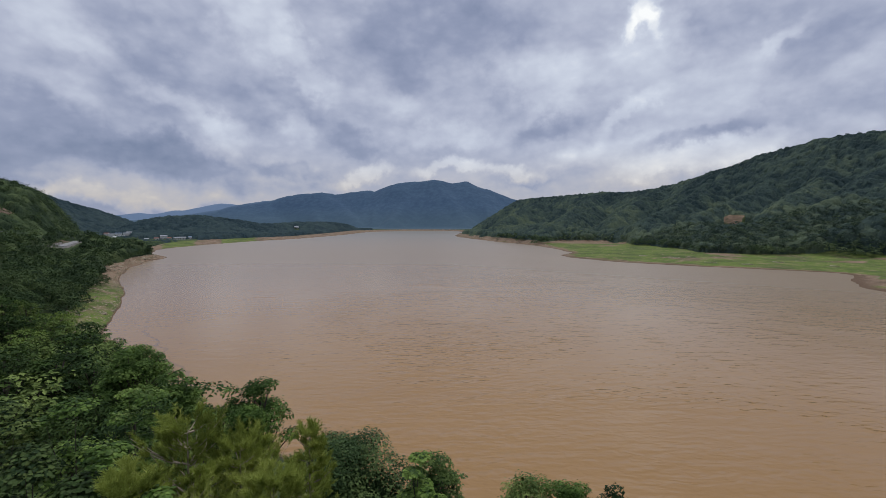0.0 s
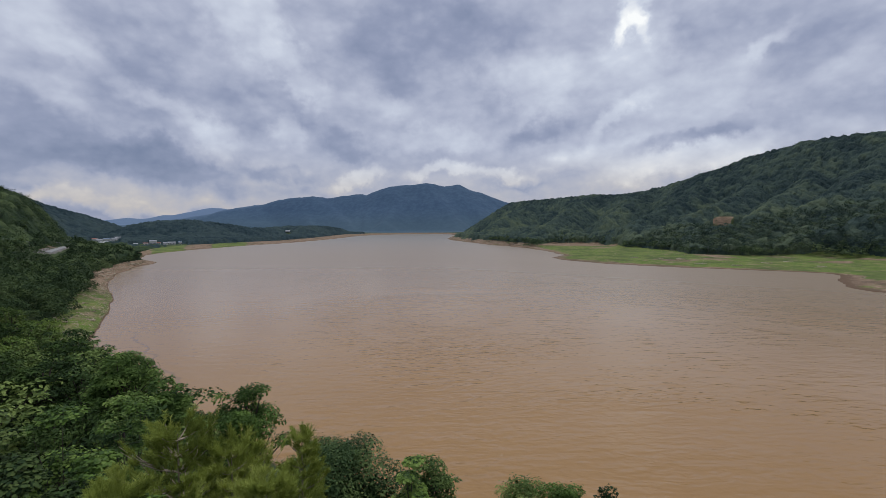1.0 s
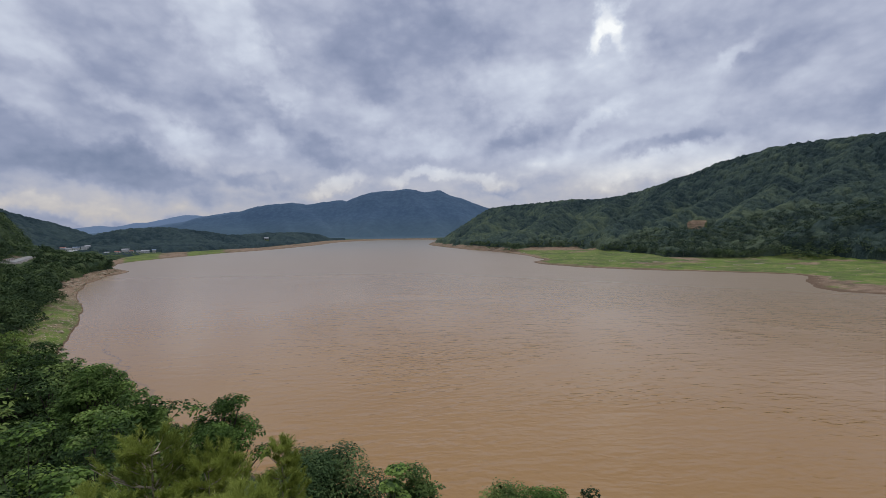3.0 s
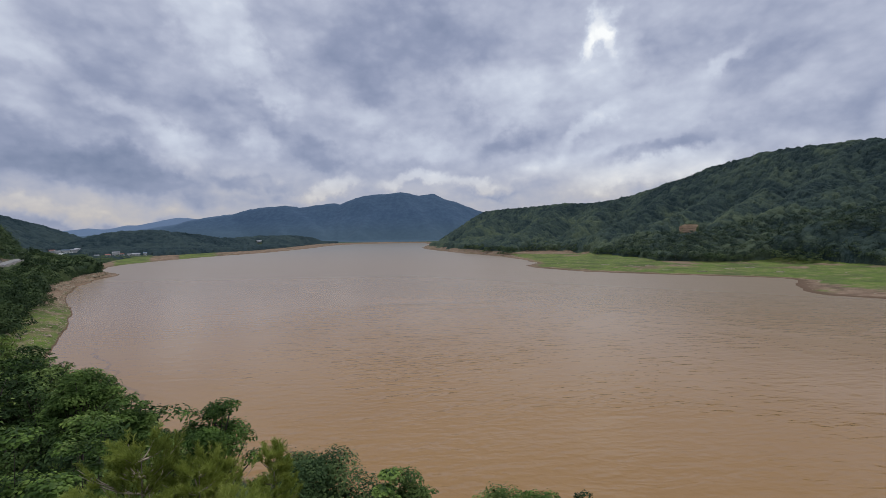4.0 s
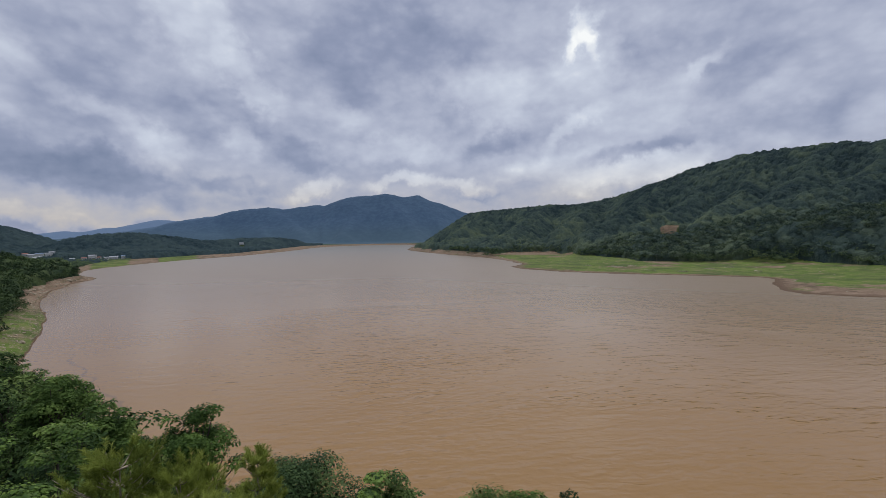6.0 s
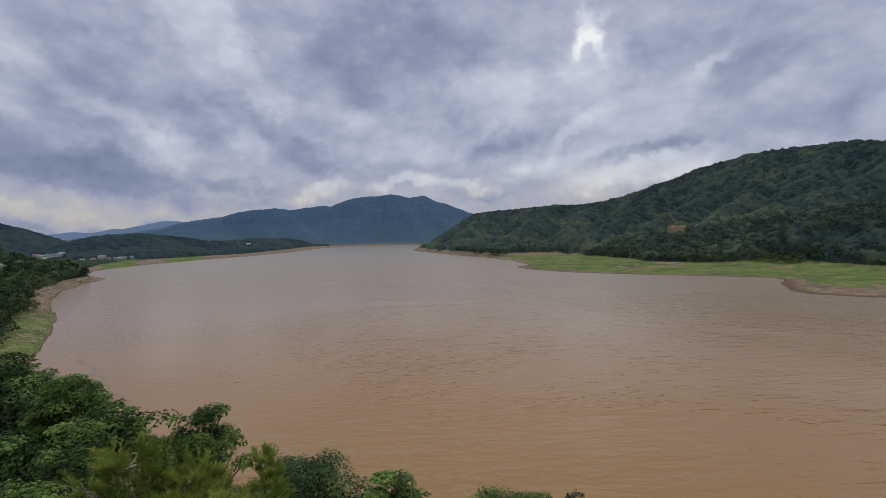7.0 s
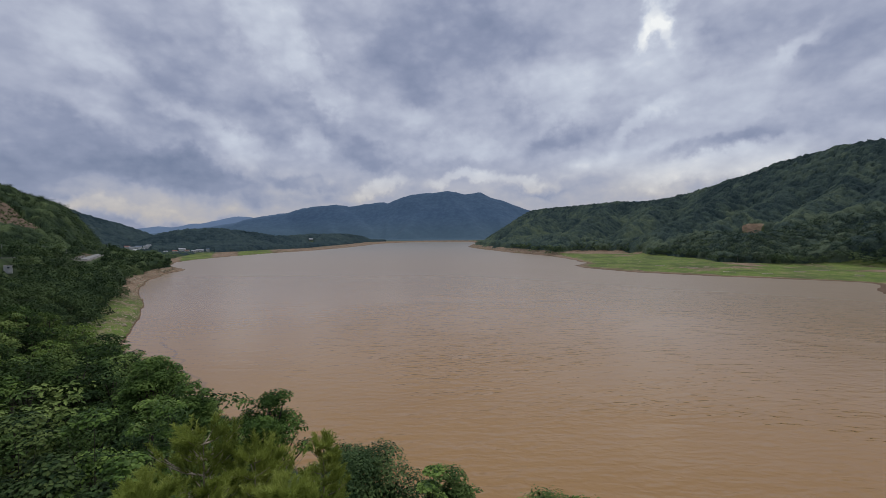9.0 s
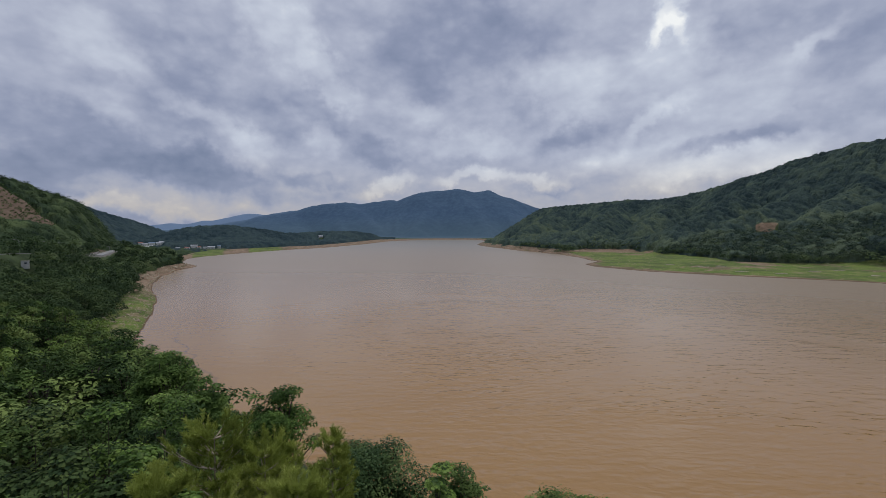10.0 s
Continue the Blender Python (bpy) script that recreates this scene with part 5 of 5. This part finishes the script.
def greenhouse(az, r, length, width, turn, label):
    """A long film tunnel on steel hoops."""
    root = tagged(new("greenhouse"), label, "greenhouse", "greenhouses in the valley")
    bm = bmesh.new()
    rows = []
    for x in (-length / 2, length / 2):
        rows.append([bm.verts.new((x, math.cos(a) * width / 2, math.sin(a) * width * 0.5)) for a in np.linspace(0, math.pi, 11)])
    for a, b, c, d in zip(rows[0][:-1], rows[0][1:], rows[1][1:], rows[1][:-1]):
        bm.faces.new((a, b, c, d))
    bm.faces.new(rows[0])
    bm.faces.new(rows[1][::-1])
    part("film", bm, FILM, root)
    for k in range(7):
        x = length * (k / 6 - 0.5)
        v, f = tube([[x, math.cos(a) * (width / 2 + 0.04), math.sin(a) * (width * 0.5 + 0.04)] for a in np.linspace(0, math.pi, 9)], [0.05] * 9, 4)
        mesh_object("hoop", v, f, STEEL, root)
    root.location, root.rotation_euler = stand(az, r, 0.1), (0, 0, radians(turn))


house(-33.8, 893, 8, 6, 3.2, 28, PLASTER, GREY_ROOF, "small white house with a grey roof by the bay")
house(-32.9, 918, 9, 7, 3.0, 20, PLASTER, RED_ROOF, "small white house with a dull red roof")
house(-32.3, 938, 11, 8, 6.0, 34, PLASTER, GREY_ROOF, "two-storey white house below the wooded hill", windows=5)
house(-31.7, 943, 7, 6, 3.0, 10, PLASTER, RED_ROOF, "small white house with a red roof")
house(-31.1, 928, 8, 6, 3.2, 25, PLASTER, GREY_ROOF, "small white house with a grey roof by the shore road")
house(-30.5, 943, 16, 8, 3.6, 30, PLASTER, GREY_ROOF, "long low white farm building", windows=5)
house(-29.7, 953, 7, 6, 5.0, 25, PLASTER, BLUE_ROOF, "narrow white house at the end of the village")
house(-32.1, 962, 9, 7, 5.5, 25, PLASTER, GREY_ROOF, "white house standing higher at the wood's edge")
for az_, r_, n_, turn_ in ((-36.8, 960, 14, 70), (-36.4, 985, 16, 72), (-36.0, 1010, 12, 68)):
    greenhouse(az_, r_, n_, 7.5, turn_, "long pale film greenhouse on the valley floor")
house(-36.8, 1040, 12, 8, 4.5, 40, PLASTER, GREY_ROOF, "white house with a grey roof beside the greenhouses")
house(-36.2, 1070, 14, 8, 5.5, 30, PLASTER, BLUE_ROOF, "white building with a blue roof in the valley", windows=5)
house(-35.6, 1100, 11, 8, 5.0, 30, PLASTER, GREY_ROOF, "white house in the narrow of the valley")
house(-37.2, 1090, 10, 8, 4.5, 20, PLASTER, RED_ROOF, "white house with a red roof in the valley")
house(-35.3, 1130, 12, 9, 6.0, 35, PLASTER, GREY_ROOF, "two-storey pale building far up the valley", windows=5)


house(-18.3, 1502, 18, 10, 4.5, 20, PLASTER, GREY_ROOF, "pale building alone on the wooded low hill", windows=5, lift=1.5)


def hut(az, r, top):
    foot = stand(az, r)
    root = tagged(new("hut"), "small flat-roofed white hut among the trees", "hut")
    z = bearing(az, r, top).z - foot.z
    bm = bmesh.new()
    block(bm, (2.6, 2.2, z), (0, 0, z / 2))
    part("wall", bm, PLASTER, root)
    bm = bmesh.new()
    block(bm, (2.9, 2.5, 0.2), (0, 0, z + 0.11))
    bmesh.ops.bevel(bm, geom=bm.edges[:], offset=0.04, segments=1, affect="EDGES")
    part("roof", bm, CONCRETE, root)
    bm = bmesh.new()
    block(bm, (0.8, 0.1, 0.6), (0.2, -1.12, z - 0.8))
    part("window", bm, GLASS, root)
    root.location, root.rotation_euler = foot, (0, 0, radians(40))


hut(-46.25, 268, -2.42)


# ---- stones on the drawn-down shore ----
def boulder(rng, size):
    bm = bmesh.new()
    bmesh.ops.create_icosphere(bm, subdivisions=1, radius=1)
    off = Vector(rng.uniform(0, 60, 3))
    for v in bm.verts:
        v.co *= 0.8 + 0.5 * noise.noise(v.co * 1.4 + off)
        v.co = Vector((v.co.x * size * 1.3, v.co.y * size, v.co.z * size * 0.6))
    return bm


def stones():
    """Loose rocks strewn along both shores, too many to count."""
    rng = np.random.default_rng(77)
    shapes = []
    for k in range(6):
        bm = boulder(rng, 1.0)
        bm.verts.index_update()
        shapes.append((np.array([v.co for v in bm.verts]), np.array([[v.index for v in f.verts] for f in bm.faces])))
        bm.free()
    pieces = []
    for box, lo, hi, az0, az1, size, n in (((-240, 100, -80, 330), 120, 330, -43, -31, 0.22, 1500), ((-330, 270, -190, 470), 300, 560, -42, -31, 0.55, 420), ((100, 190, 480, 620), 300, 640, 14, 62, 0.30, 420), ((20, 600, 160, 1400), 560, 1420, 1, 16, 0.5, 700)):
        x, y = rng.uniform(box[0], box[2], n * 14), rng.uniform(box[1], box[3], n * 14)
        z, d, width = land(x, y)
        r, az = np.hypot(x, y), np.degrees(np.arctan2(x, y))
        ok = np.nonzero((d > 0.5) & (d < width + 2) & (r > lo) & (r < hi) & (az > az0) & (az < az1))[0][:n]
        for i in ok:
            v, f = shapes[int(rng.integers(6))]
            s = size * rng.lognormal(0, 0.5)
            a = rng.uniform(0, 6.28)
            m = np.array([[math.cos(a), -math.sin(a), 0], [math.sin(a), math.cos(a), 0], [0, 0, 1]])
            pieces.append((v @ m.T * s + np.array([x[i], y[i], z[i]]), f))
    tagged(mesh_object("shore_stones", *join(pieces), ROCK), "pale loose stones strewn on the bare shore", "stones", kind="stuff")


stones()


# ---- drift logs and a pole on the eastern strip ----
DRIFTWOOD = plain("bleached_driftwood", (0.42, 0.36, 0.28), 0.9, 0.25, 1.5)


def drift_log(az, r, length, turn, seed):
    """A bleached trunk stranded on the grass, with the stubs of its limbs."""
    rng = np.random.default_rng(seed)
    root = tagged(new("drift_log"), "bleached grey driftwood trunk stranded on the grass", "log", "drift logs on the shore")
    line = [np.array([length * (t - 0.5), 0.3 * math.sin(3 * t + seed), 0.22 + 0.10 * t]) for t in np.linspace(0, 1, 6)]
    mesh_object("trunk", *tube(line, np.linspace(0.36, 0.14, 6), 7), DRIFTWOOD, root, smooth=True)
    for k in range(3):
        q = line[2 + k]
        tip = q + np.array([0.7, rng.choice([-1, 1]) * rng.uniform(0.5, 1.1), rng.uniform(0.3, 0.8)])
        mesh_object("limb", *tube([q, (q + tip) / 2 + np.array([0, 0, 0.08]), tip], [0.12, 0.08, 0.03], 5), DRIFTWOOD, root, smooth=True)
    root.location, root.rotation_euler = stand(az, r, 0.1), (0, 0, radians(turn))


for k_, (az_, r_, long_, turn_) in enumerate(((31.2, 428, 9, -40), (34.6, 424, 8, -28), (27.6, 462, 11, -50), (29.3, 470, 9, -15), (37.2, 452, 8, -45), (39.0, 470, 7, -30), (41.6, 440, 6, -60), (24.4, 478, 8, -35))):
    drift_log(az_, r_, long_, turn_, 600 + k_)


def utility_pole(az, r, height):
    root = tagged(new("utility_pole"), "grey concrete utility pole before the edge of the woods", "pole")
    mesh_object("pole", *tube([[0, 0, -0.5], [0, 0, height * 0.5], [0, 0, height]], [0.20, 0.17, 0.12], 8), CONCRETE, root, smooth=True)
    for z in (height - 0.4, height - 1.2):
        bm = bmesh.new()
        block(bm, (1.8, 0.12, 0.12), (0, -0.14, z))
        part("crossarm", bm, STEEL, root)
    for x in (-0.8, 0.0, 0.8):
        mesh_object("insulator", *tube([[x, -0.14, height - 0.34], [x, -0.14, height - 0.22], [x, -0.14, height - 0.08]], [0.05, 0.07, 0.03], 6), PLASTER, root)
    root.location, root.rotation_euler = stand(az, r, 0.2), (0, 0, radians(-32))


utility_pole(31.9, 536, 9.0)


# ---- bushes along the foot of the eastern woods ----
BUSH_LEAVES = leafy("bush_leaves", (0.030, 0.052, 0.030), (0.070, 0.106, 0.050), (0.150, 0.195, 0.085), 0.06)


def edge_bushes():
    rng = np.random.default_rng(91)
    def test(x, y):
        r, az = np.hypot(x, y), np.degrees(np.arctan2(x, y))
        ok = (r > 430) & (r < 1000) & (az > 7) & (az < 62)
        d, width = np.zeros_like(x), np.ones_like(x)
        _, d[ok], width[ok] = land(x[ok], y[ok])
        return ok & (d > width - 4 + 34 * fbm(x, y, 26, 3, 14)) & (d < width + 12) & (d > width - 22)
    x, y = scatter(rng, (60, 280, 700, 1000), 5.6, test)
    clustered_woods("edge_bushes", (x, y), 3.6, 90, 0.27, BUSH_LEAVES, "rounded green bushes along the foot of the woods", 92)


edge_bushes()
